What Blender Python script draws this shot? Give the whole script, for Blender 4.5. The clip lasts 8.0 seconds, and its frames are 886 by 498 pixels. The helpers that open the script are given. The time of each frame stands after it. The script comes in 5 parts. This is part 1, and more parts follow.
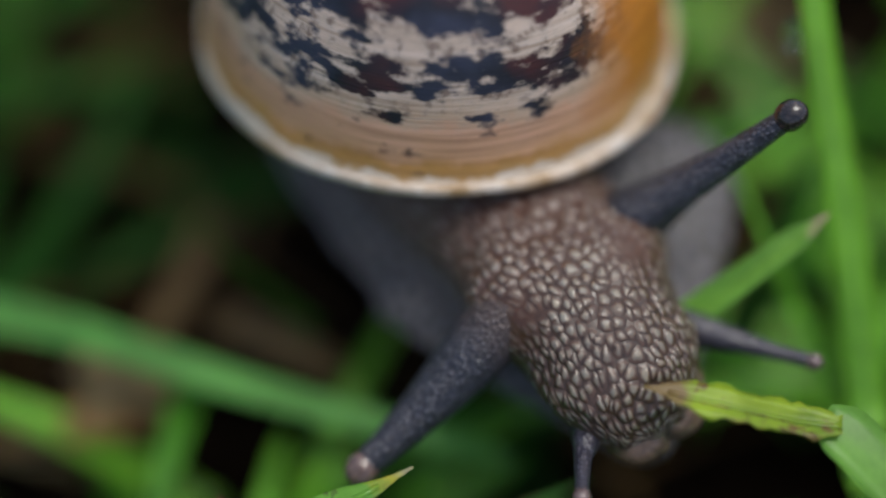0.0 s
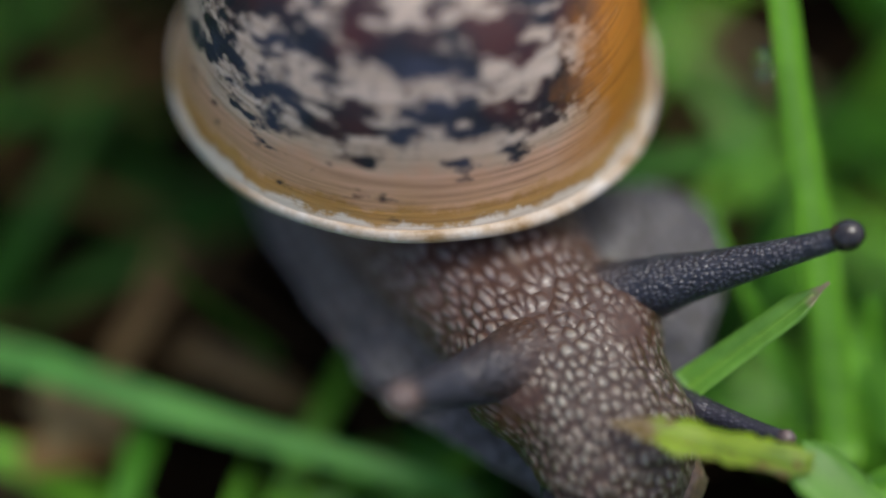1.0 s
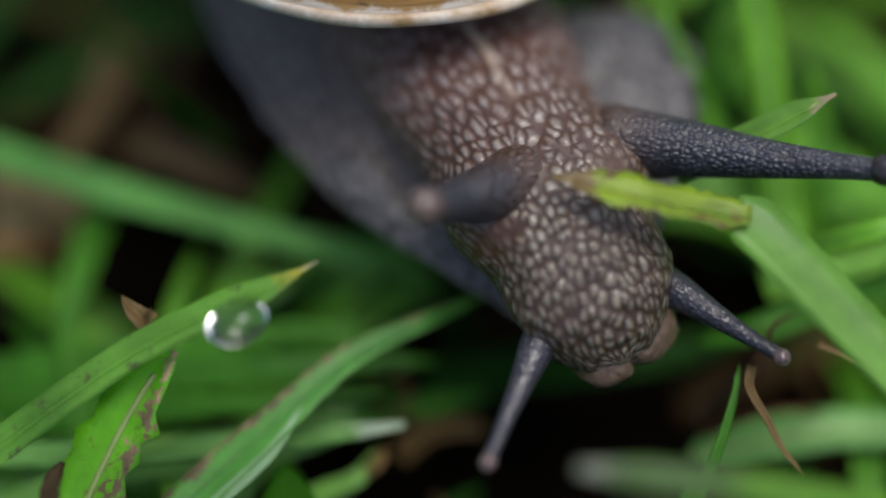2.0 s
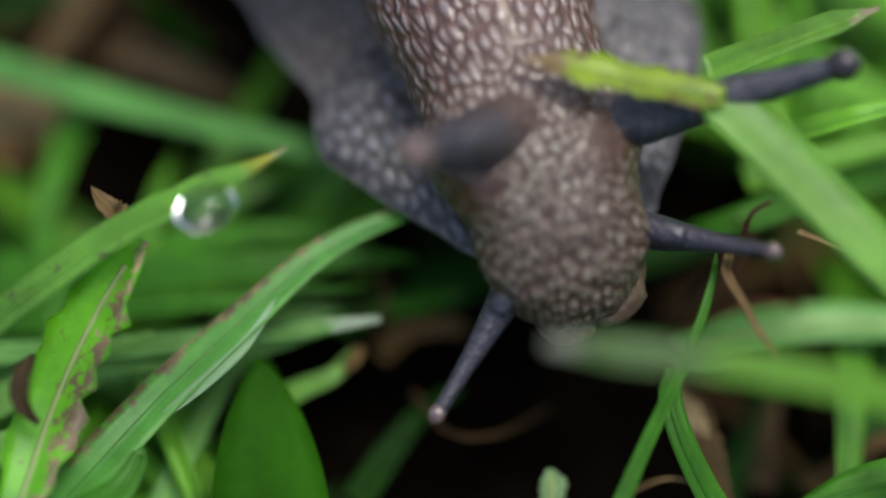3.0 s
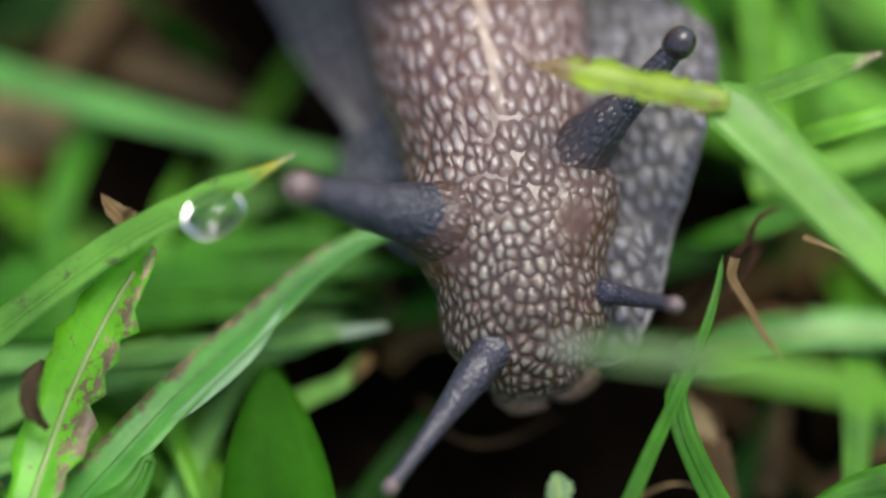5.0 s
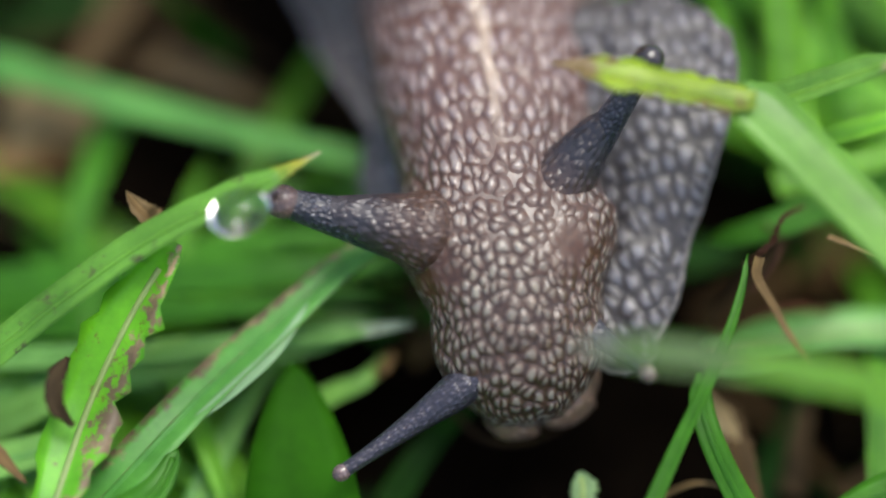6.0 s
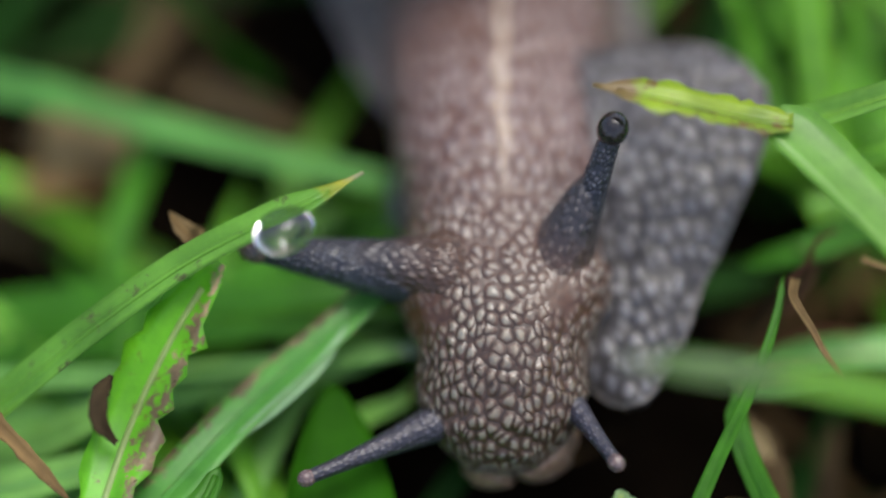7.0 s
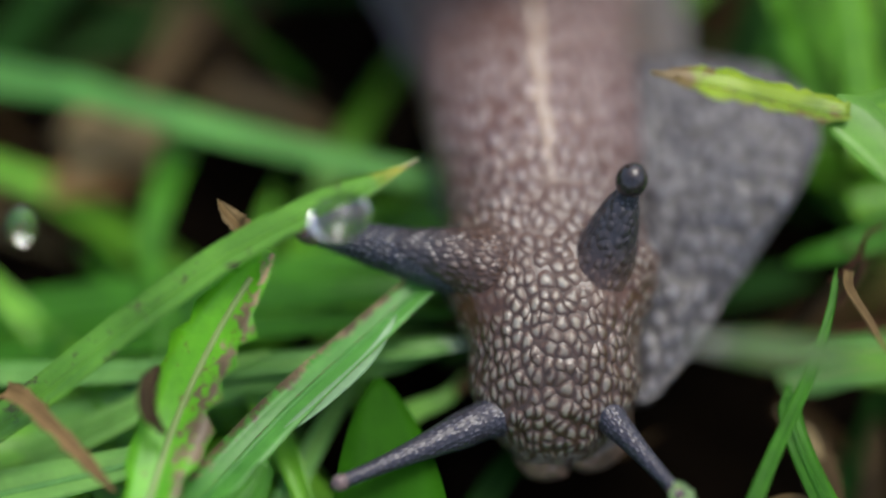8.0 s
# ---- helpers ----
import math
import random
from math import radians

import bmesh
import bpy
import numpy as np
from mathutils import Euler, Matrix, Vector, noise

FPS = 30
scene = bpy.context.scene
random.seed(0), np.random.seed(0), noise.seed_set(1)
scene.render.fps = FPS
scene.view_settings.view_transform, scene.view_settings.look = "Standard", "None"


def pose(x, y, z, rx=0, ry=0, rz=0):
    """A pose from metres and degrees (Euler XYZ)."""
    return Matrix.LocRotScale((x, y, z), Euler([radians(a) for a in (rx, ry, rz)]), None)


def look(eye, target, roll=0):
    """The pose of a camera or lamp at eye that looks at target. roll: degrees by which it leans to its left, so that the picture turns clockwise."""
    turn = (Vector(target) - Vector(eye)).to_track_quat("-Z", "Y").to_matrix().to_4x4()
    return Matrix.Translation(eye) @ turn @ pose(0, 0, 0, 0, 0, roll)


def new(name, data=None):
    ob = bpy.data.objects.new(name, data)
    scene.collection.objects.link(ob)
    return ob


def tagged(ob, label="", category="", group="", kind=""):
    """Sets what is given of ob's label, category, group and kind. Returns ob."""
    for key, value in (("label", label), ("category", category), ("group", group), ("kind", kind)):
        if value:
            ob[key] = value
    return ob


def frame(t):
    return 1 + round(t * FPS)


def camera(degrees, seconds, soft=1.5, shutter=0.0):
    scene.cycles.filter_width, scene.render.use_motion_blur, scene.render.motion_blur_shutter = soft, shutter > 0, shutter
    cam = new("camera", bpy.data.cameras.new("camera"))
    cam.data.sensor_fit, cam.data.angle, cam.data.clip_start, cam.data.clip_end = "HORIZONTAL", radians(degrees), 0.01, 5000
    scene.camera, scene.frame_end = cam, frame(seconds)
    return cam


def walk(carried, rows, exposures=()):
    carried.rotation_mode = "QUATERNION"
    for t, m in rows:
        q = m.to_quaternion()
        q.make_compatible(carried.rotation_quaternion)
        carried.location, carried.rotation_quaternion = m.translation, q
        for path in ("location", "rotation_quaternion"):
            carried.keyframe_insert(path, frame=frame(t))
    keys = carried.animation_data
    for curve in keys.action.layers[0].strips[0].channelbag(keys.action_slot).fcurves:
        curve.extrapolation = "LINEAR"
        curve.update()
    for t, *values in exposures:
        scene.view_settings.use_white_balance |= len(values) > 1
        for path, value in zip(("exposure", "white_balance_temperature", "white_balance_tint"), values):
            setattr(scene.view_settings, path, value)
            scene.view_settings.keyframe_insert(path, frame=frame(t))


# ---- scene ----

# ---- camera ----
cam = camera(24, 8.0, soft=2.3)
PATH = [
    (0, pose(-0.00891, -0.04938, 0.12394, 29.445, -0.937, 0.672)),
    (0.5, pose(-0.00865, -0.04730, 0.12281, 29.715, -0.952, 0.066)),
    (1, pose(-0.00775, -0.04706, 0.12219, 29.789, -1.359, 0.466)),
    (1.5, pose(-0.00617, -0.05264, 0.11939, 29.154, -1.697, 0.649)),
    (2, pose(-0.00502, -0.05782, 0.11748, 28.809, -1.486, -0.037)),
    (2.2, pose(-0.00441, -0.05956, 0.11663, 28.821, -1.284, -0.272)),
    (3.5, pose(0.00023, -0.06357, 0.11223, 29.161, 0.024, 0.003)),
    (4, pose(0.00100, -0.06377, 0.11224, 29.553, 0.078, 0.236)),
    (4.5, pose(0.00000, -0.06510, 0.11276, 30.000, 0.000, -0.000)),
    (6, pose(-0.00169, -0.06477, 0.11309, 29.746, 0.226, 0.315)),
    (6.5, pose(-0.00275, -0.06592, 0.11360, 30.545, 0.069, 0.468)),
    (7, pose(-0.00512, -0.06749, 0.11316, 31.391, -0.311, 0.205)),
    (7.5, pose(-0.01000, -0.07005, 0.11009, 33.005, -1.782, -0.805)),
    (8, pose(-0.01341, -0.07083, 0.10888, 33.521, -2.538, -0.960)),
]
walk(cam, PATH, [(0, 0.10, 6500, 6), (2.0, 0.08, 6500, 6), (3.3, 0.52, 6500, 6), (4.5, 0.77, 6500, 6), (6.3, 0.78, 6500, 6), (7.0, 0.58, 6500, 6), (8, 0.52, 6500, 6)])
# a macro lens with a shallow depth of field
cam.data.dof.use_dof = True
cam.data.dof.focus_distance = 0.1208
cam.data.dof.aperture_fstop = 4.7

# ---- world and sun: overcast garden light ----
world = bpy.data.worlds.new("world")
scene.world = world
world.use_nodes = True
wn = world.node_tree
sky = wn.nodes.new("ShaderNodeTexSky")
sky.sky_type = "NISHITA"
sky.sun_disc = False
sky.sun_elevation, sky.sun_rotation = radians(74), radians(51)
sky.air_density, sky.dust_density, sky.ozone_density = 0.8, 4.0, 0.8
back = wn.nodes["Background"]
back.inputs["Strength"].default_value = 0.16
wn.links.new(sky.outputs[0], back.inputs[0])

sun = new("sun", bpy.data.lights.new("sun", "SUN"))
sun.data.energy, sun.data.angle, sun.data.color = 0.9, radians(24), (0.97, 0.99, 1.0)
sun.matrix_world = look((0.11, 0.09, 0.5), (0, 0, 0))

MM = 0.001


def at_mm(x, y, z, rx=0, ry=0, rz=0):
    return pose(x * MM, y * MM, z * MM, rx, ry, rz)


# ---- materials ----
def mat_new(name):
    m = bpy.data.materials.new(name)
    m.use_nodes = True
    nt = m.node_tree
    return m, nt, nt.nodes["Principled BSDF"]


def nd(nt, kind, **inputs):
    n = nt.nodes.new("ShaderNode" + kind)
    for k, v in inputs.items():
        n.inputs[k.replace("_", " ")].default_value = v
    return n


def ramp(nt, stops):
    n = nt.nodes.new("ShaderNodeValToRGB")
    e = n.color_ramp.elements
    while len(e) < len(stops):
        e.new(0.5)
    for q, (p, c) in zip(e, stops):
        q.position, q.color = p, (*c, 1)
    return n


def mix(nt, fac, a, b, blend="MIX"):
    n = nt.nodes.new("ShaderNodeMix")
    n.data_type, n.blend_type = "RGBA", blend
    for s, v in ((n.inputs[0], fac), (n.inputs[6], a), (n.inputs[7], b)):
        if isinstance(v, bpy.types.NodeSocket):
            nt.links.new(v, s)
        elif isinstance(v, tuple):
            s.default_value = (*v, 1)
        else:
            s.default_value = v
    return n.outputs[2]


def coords(nt, scale, source="Object"):
    tc = nt.nodes.new("ShaderNodeTexCoord")
    mp = nt.nodes.new("ShaderNodeMapping")
    mp.inputs["Scale"].default_value = scale
    nt.links.new(tc.outputs[source], mp.inputs["Vector"])
    return mp.outputs[0]


def bump(nt, bsdf, height, dist, strength=1.0, normal=None):
    b = nt.nodes.new("ShaderNodeBump")
    b.inputs["Strength"].default_value, b.inputs["Distance"].default_value = strength, dist
    nt.links.new(height, b.inputs["Height"])
    if normal is not None:
        nt.links.new(normal, b.inputs["Normal"])
    nt.links.new(b.outputs[0], bsdf.inputs["Normal"])
    return b.outputs[0]


def grass_material(name, light, dark, spots=None, spot_amount=0.0, rough=0.36, trans=0.35, browned=None, ends=None, gloss=0.45):
    """A leaf blade: long veins, slow change of tone along it, light passing through."""
    m, nt, b = mat_new(name)
    uv = coords(nt, (1400, 60, 1), "UV")
    veins = nd(nt, "TexNoise", Scale=1.0, Detail=3.0)
    nt.links.new(uv, veins.inputs["Vector"])
    big = nd(nt, "TexNoise", Scale=140.0, Detail=5.0, Roughness=0.65)
    nt.links.new(coords(nt, (1, 1, 1)), big.inputs["Vector"])
    rv = ramp(nt, [(0.38, tuple(c * 0.8 for c in dark)), (0.6, light)])
    nt.links.new(veins.outputs[0], rv.inputs[0])
    rb = ramp(nt, [(0.35, tuple(c * 0.5 for c in dark)), (0.66, tuple(min(1, c * 1.3) for c in light))])
    nt.links.new(big.outputs[0], rb.inputs[0])
    col = mix(nt, 0.5, rv.outputs[0], rb.outputs[0])
    info = nt.nodes.new("ShaderNodeObjectInfo")
    tone = ramp(nt, [(0.0, (0.75, 0.85, 0.9)), (1.0, (1.15, 1.08, 0.85))])
    nt.links.new(info.outputs["Random"], tone.inputs[0])
    col = mix(nt, 1.0, col, tone.outputs[0], "MULTIPLY")
    if spots:
        sp = nd(nt, "TexNoise", Scale=700.0, Detail=6.0, Roughness=0.7)
        nt.links.new(coords(nt, (1, 1, 1)), sp.inputs["Vector"])
        rs = ramp(nt, [(0.62 - spot_amount, (0, 0, 0)), (0.70 - spot_amount, (1, 1, 1))])
        nt.links.new(sp.outputs[0], rs.inputs[0])
        col = mix(nt, rs.outputs[0], col, spots)
    if ends:
        # colours that come in towards the tip, in twentieths of the length
        uy = nt.nodes.new("ShaderNodeSeparateXYZ")
        nt.links.new(coords(nt, (1, 1000, 1), "UV"), uy.inputs[0])
        tn = nd(nt, "TexNoise", Scale=900.0, Detail=4.0)
        nt.links.new(coords(nt, (1, 1, 1)), tn.inputs["Vector"])
        ta = nt.nodes.new("ShaderNodeMath")
        ta.operation = "MULTIPLY_ADD"
        ta.inputs[1].default_value = 3.0
        nt.links.new(tn.outputs[0], ta.inputs[0])
        nt.links.new(uy.outputs[1], ta.inputs[2])
        for start, colour in ends:
            tm = nt.nodes.new("ShaderNodeMapRange")
            tm.inputs["From Min"].default_value, tm.inputs["From Max"].default_value = start + 1.0, start + 2.2
            nt.links.new(ta.outputs[0], tm.inputs["Value"])
            col = mix(nt, tm.outputs[0], col, colour)
    if browned:
        # browned and torn towards one or both edges
        colour, side, reach, *wild = browned
        ux = nt.nodes.new("ShaderNodeSeparateXYZ")
        nt.links.new(coords(nt, (1000, 1, 1), "UV"), ux.inputs[0])
        off = nt.nodes.new("ShaderNodeMath")
        off.operation = "SUBTRACT"
        off.inputs[1].default_value = side
        nt.links.new(ux.outputs[0], off.inputs[0])
        ab = nt.nodes.new("ShaderNodeMath")
        ab.operation = "ABSOLUTE"
        nt.links.new(off.outputs[0], ab.inputs[0])
        dist = ab.outputs[0]
        if wild:
            low = nt.nodes.new("ShaderNodeMath")
            low.operation = "SUBTRACT"
            low.inputs[1].default_value = 0.5
            nt.links.new(dist, low.inputs[0])
            dist = low.outputs[0]
        en = nd(nt, "TexNoise", Scale=850.0 if wild else 420.0, Detail=5.0, Roughness=0.65)
        nt.links.new(coords(nt, (1, 1, 1)), en.inputs["Vector"])
        sm = nt.nodes.new("ShaderNodeMath")
        sm.operation = "MULTIPLY_ADD"
        sm.inputs[1].default_value = wild[0] if wild else 1.3
        nt.links.new(en.outputs[0], sm.inputs[0])
        nt.links.new(dist, sm.inputs[2])
        er = ramp(nt, [(reach, (1, 1, 1)), (reach + 0.13, (0, 0, 0))] if wild or side in (0, 1) else [(reach, (0, 0, 0)), (reach + 0.06, (1, 1, 1))])
        nt.links.new(sm.outputs[0], er.inputs[0])
        inner = ramp(nt, [(0.38, tuple(c * 0.6 for c in colour)), (0.46, colour), (0.55, tuple(c * 2.6 for c in colour))])
        nt.links.new(big.outputs[0], inner.inputs[0])
        col = mix(nt, er.outputs[0], col, inner.outputs[0])
    nt.links.new(col, b.inputs["Base Color"])
    b.inputs["Roughness"].default_value = rough
    b.inputs["Specular IOR Level"].default_value = gloss
    bump(nt, b, veins.outputs[0], 0.00016, 0.8)
    t = nt.nodes.new("ShaderNodeBsdfTranslucent")
    warm = mix(nt, 1.0, col, (1.15, 1.2, 0.55), "MULTIPLY")
    nt.links.new(warm, t.inputs["Color"])
    ms = nt.nodes.new("ShaderNodeMixShader")
    ms.inputs[0].default_value = trans
    out = nt.nodes["Material Output"]
    nt.links.new(b.outputs[0], ms.inputs[1])
    nt.links.new(t.outputs[0], ms.inputs[2])
    nt.links.new(ms.outputs[0], out.inputs["Surface"])
    return m


blade_fresh = grass_material("blade_fresh", (0.235, 0.57, 0.045), (0.095, 0.33, 0.019), spots=(0.2, 0.2, 0.03), spot_amount=-0.06)
blade_cool = grass_material("blade_cool", (0.080, 0.30, 0.020), (0.030, 0.14, 0.009), rough=0.42, gloss=0.25)
blade_pale = grass_material("blade_pale", (0.32, 0.64, 0.17), (0.16, 0.44, 0.07))
blade_yellow = grass_material("blade_yellow", (0.42, 0.56, 0.03), (0.24, 0.42, 0.02), spots=(0.18, 0.11, 0.03), spot_amount=0.05, browned=((0.13, 0.10, 0.02), 0, 0.48, 2.0), ends=((17.0, (0.26, 0.18, 0.07)),))
leaf_damaged = grass_material("leaf_damaged", (0.28, 0.76, 0.03), (0.14, 0.54, 0.015), spots=(0.16, 0.09, 0.03), spot_amount=0.0, browned=((0.29, 0.21, 0.12), 0.84, 0.53, 2.0))
blade_edged = grass_material("blade_edged", (0.19, 0.53, 0.10), (0.10, 0.38, 0.055), browned=((0.20, 0.15, 0.085), 0, 0.0, 0.95))
edge_white = grass_material("edge_white", (0.46, 0.66, 0.36), (0.32, 0.54, 0.24))
blade_broad = grass_material("blade_broad", (0.30, 0.58, 0.085), (0.20, 0.46, 0.05))
leaf_dark = grass_material("leaf_dark", (0.036, 0.16, 0.005), (0.028, 0.13, 0.004), rough=0.62, gloss=0.08)
blade_drop = grass_material("blade_drop", (0.19, 0.46, 0.07), (0.08, 0.27, 0.03), spots=(0.10, 0.13, 0.04), spot_amount=0.06, ends=((18.9, (0.42, 0.42, 0.03)), (20.2, (0.36, 0.36, 0.20))))
blade_drytip = grass_material("blade_drytip", (0.28, 0.57, 0.10), (0.15, 0.40, 0.04), ends=((18.6, (0.45, 0.36, 0.24)),))
blade_dull = grass_material("blade_dull", (0.17, 0.42, 0.025), (0.07, 0.24, 0.012), ends=((12.0, (0.06, 0.15, 0.02)), (18.8, (0.24, 0.26, 0.2)),))
blade_whitetip = grass_material("blade_whitetip", (0.30, 0.60, 0.16), (0.15, 0.42, 0.07), ends=((18.0, (0.42, 0.54, 0.38)),))
blade_mid = grass_material("blade_mid", (0.16, 0.46, 0.11), (0.085, 0.30, 0.06))
rib_pale = grass_material("rib_pale", (0.45, 0.60, 0.26), (0.30, 0.46, 0.15))
straw_dark = grass_material("straw_dark", (0.10, 0.062, 0.028), (0.03, 0.018, 0.008), rough=0.7, trans=0.1, gloss=0.12)
straw_gold = grass_material("straw_gold", (0.25, 0.165, 0.078), (0.09, 0.056, 0.025), rough=0.6, trans=0.15, gloss=0.12)
straw_red = grass_material("straw_red", (0.12, 0.050, 0.030), (0.045, 0.02, 0.012), rough=0.6, trans=0.15, gloss=0.12)
# darker copy of the lawn green: shade low among the blades put into the colour
blade_shaded = grass_material("blade_shaded", (0.026, 0.11, 0.008), (0.011, 0.05, 0.004), rough=0.5, gloss=0.15)
straw_pale = grass_material("straw_pale", (0.42, 0.33, 0.19), (0.19, 0.13, 0.065), rough=0.7, trans=0.15, gloss=0.12)


def soil_material():
    m, nt, b = mat_new("soil")
    n = nd(nt, "TexNoise", Scale=160.0, Detail=8.0, Roughness=0.7)
    nt.links.new(coords(nt, (1, 1, 1)), n.inputs["Vector"])
    # near-black tones: the shade in gaps between blades is painted into the soil
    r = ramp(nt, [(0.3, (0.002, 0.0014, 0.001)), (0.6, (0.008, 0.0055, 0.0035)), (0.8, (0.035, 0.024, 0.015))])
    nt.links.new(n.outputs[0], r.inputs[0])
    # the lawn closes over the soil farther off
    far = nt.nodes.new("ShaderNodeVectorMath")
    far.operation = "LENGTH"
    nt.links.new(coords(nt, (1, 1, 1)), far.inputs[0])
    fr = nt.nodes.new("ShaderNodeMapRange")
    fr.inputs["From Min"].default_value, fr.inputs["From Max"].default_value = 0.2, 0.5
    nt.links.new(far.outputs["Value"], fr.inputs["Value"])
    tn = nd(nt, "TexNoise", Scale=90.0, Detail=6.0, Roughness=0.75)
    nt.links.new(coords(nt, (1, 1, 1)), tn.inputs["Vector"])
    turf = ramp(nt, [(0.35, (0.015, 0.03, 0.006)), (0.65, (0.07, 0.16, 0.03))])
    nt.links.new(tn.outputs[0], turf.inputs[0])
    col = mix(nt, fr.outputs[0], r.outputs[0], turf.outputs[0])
    nt.links.new(col, b.inputs["Base Color"])
    b.inputs["Roughness"].default_value = 0.95
    b.inputs["Specular IOR Level"].default_value = 0.0
    bump(nt, b, n.outputs[0], 0.002)
    return m


soil = soil_material()


def skin_material(name, base, deep, grain, grain_far=None, base_far=None, size=(1, 1, 1), source="UV", dims="2D", stripe=False, furrow=0.27, relief=0.00042, rough=0.42, root=None, coat=0.5, bald=()):
    """Wet snail skin: pale raised granules parted by dark furrows. The UV map counts granules round and along the body."""
    m, nt, b = mat_new(name)
    vec = coords(nt, size, source)
    wob = nd(nt, "TexNoise", Scale=0.7, Detail=2.0)
    nt.links.new(vec, wob.inputs["Vector"])
    add = nt.nodes.new("ShaderNodeVectorMath")
    add.operation = "MULTIPLY_ADD"
    add.inputs[1].default_value = (0.8, 0.8, 0.8)
    nt.links.new(wob.outputs["Color"], add.inputs[0])
    nt.links.new(vec, add.inputs[2])
    cells = []
    for feature in ("DISTANCE_TO_EDGE", "F1"):
        v = nt.nodes.new("ShaderNodeTexVoronoi")
        v.voronoi_dimensions, v.feature = dims, feature
        v.inputs["Scale"].default_value, v.inputs["Randomness"].default_value = 1.0, 0.8
        nt.links.new(add.outputs[0], v.inputs["Vector"])
        cells.append(v)
    e, f1 = cells
    patch = nd(nt, "TexNoise", Scale=260.0, Detail=3.0)
    nt.links.new(coords(nt, (1, 1, 1)), patch.inputs["Vector"])
    fine = nd(nt, "TexNoise", Scale=2600.0, Detail=3.0)
    nt.links.new(coords(nt, (1, 1, 1)), fine.inputs["Vector"])
    pale = grain
    if grain_far:
        gy = nt.nodes.new("ShaderNodeSeparateXYZ")
        nt.links.new(coords(nt, (1000, 1000, 1000)), gy.inputs[0])
        gr = nt.nodes.new("ShaderNodeMapRange")
        gr.inputs["From Min"].default_value, gr.inputs["From Max"].default_value = -3.0, 9.0
        nt.links.new(gy.outputs[1], gr.inputs["Value"])
        pale = mix(nt, gr.outputs[0], grain, grain_far)
    # every granule its own tone
    tone = nt.nodes.new("ShaderNodeSeparateColor")
    nt.links.new(f1.outputs["Color"], tone.inputs[0])
    tr = nt.nodes.new("ShaderNodeMapRange")
    tr.inputs["To Min"].default_value, tr.inputs["To Max"].default_value = 0.0, 0.4
    nt.links.new(tone.outputs[0], tr.inputs["Value"])
    pale = mix(nt, tr.outputs[0], pale, base)
    isl = ramp(nt, [(furrow * 0.3, (0, 0, 0)), (furrow * 0.9, (1, 1, 1))])
    low = ramp(nt, [(furrow * 0.1, deep), (furrow * 0.55, base)])
    nt.links.new(e.outputs["Distance"], isl.inputs[0])
    nt.links.new(e.outputs["Distance"], low.inputs[0])
    round_off = ramp(nt, [(0.23, (1, 1, 1)), (0.35, (0.75, 0.75, 0.75)), (0.47, (0.06, 0.06, 0.06))])
    nt.links.new(f1.outputs["Distance"], round_off.inputs[0])
    rp = ramp(nt, [(0.30, (0.5,) * 3), (0.6, (1.0,) * 3)])
    nt.links.new(patch.outputs[0], rp.inputs[0])
    fac = mix(nt, 1.0, isl.outputs[0], rp.outputs[0], "MULTIPLY")
    fac = mix(nt, 1.0, fac, round_off.outputs[0], "MULTIPLY")
    floor = low.outputs[0]
    if base_far:
        floor = mix(nt, gr.outputs[0], floor, base_far)
    granular = []
    for spot in bald:
        # smooth skin without granules round the root of an eye tentacle
        gap = nt.nodes.new("ShaderNodeVectorMath")
        gap.operation = "DISTANCE"
        gap.inputs[1].default_value = spot
        nt.links.new(coords(nt, (1000, 1000, 1000)), gap.inputs[0])
        far_off = nt.nodes.new("ShaderNodeMapRange")
        far_off.inputs["From Min"].default_value, far_off.inputs["From Max"].default_value = 0.6, 2.9
        far_off.inputs["To Min"].default_value = 0.06
        nt.links.new(gap.outputs["Value"], far_off.inputs["Value"])
        fac = mix(nt, 1.0, fac, far_off.outputs[0], "MULTIPLY")
        floor = mix(nt, far_off.outputs[0], (0.076, 0.031, 0.013), floor)
        granular.append(far_off.outputs[0])
    col = mix(nt, fac, floor, pale)
    tint = ramp(nt, [(0.35, (0.85, 0.82, 0.86)), (0.65, (1.12, 1.02, 0.95))])
    nt.links.new(fine.outputs[0], tint.inputs[0])
    col = mix(nt, 1.0, col, tint.outputs[0], "MULTIPLY")
    if stripe:
        sx = nt.nodes.new("ShaderNodeSeparateXYZ")
        nt.links.new(coords(nt, (1000, 1000, 1000)), sx.inputs[0])
        w = nd(nt, "TexNoise", Scale=0.45, Detail=2.0)
        nt.links.new(coords(nt, (1000, 1000, 1000)), w.inputs["Vector"])
        off = nt.nodes.new("ShaderNodeMath")
        off.operation = "MULTIPLY_ADD"
        off.inputs[1].default_value = 1.0
        nt.links.new(w.outputs[0], off.inputs[0])
        nt.links.new(sx.outputs[0], off.inputs[2])
        ab = nt.nodes.new("ShaderNodeMath")
        ab.operation = "SUBTRACT"
        ab.inputs[1].default_value = 0.5
        nt.links.new(off.outputs[0], ab.inputs[0])
        ab2 = nt.nodes.new("ShaderNodeMath")
        ab2.operation = "ABSOLUTE"
        nt.links.new(ab.outputs[0], ab2.inputs[0])
        line = ramp(nt, [(0.2, (0.6, 0.6, 0.6)), (0.42, (0, 0, 0))])
        nt.links.new(ab2.outputs[0], line.inputs[0])
        back_only = nt.nodes.new("ShaderNodeMapRange")
        back_only.inputs["From Min"].default_value, back_only.inputs["From Max"].default_value = 4.0, 9.0
        nt.links.new(sx.outputs[1], back_only.inputs["Value"])
        lf = mix(nt, 1.0, line.outputs[0], back_only.outputs[0], "MULTIPLY")
        col = mix(nt, lf, col, (0.62, 0.50, 0.38))
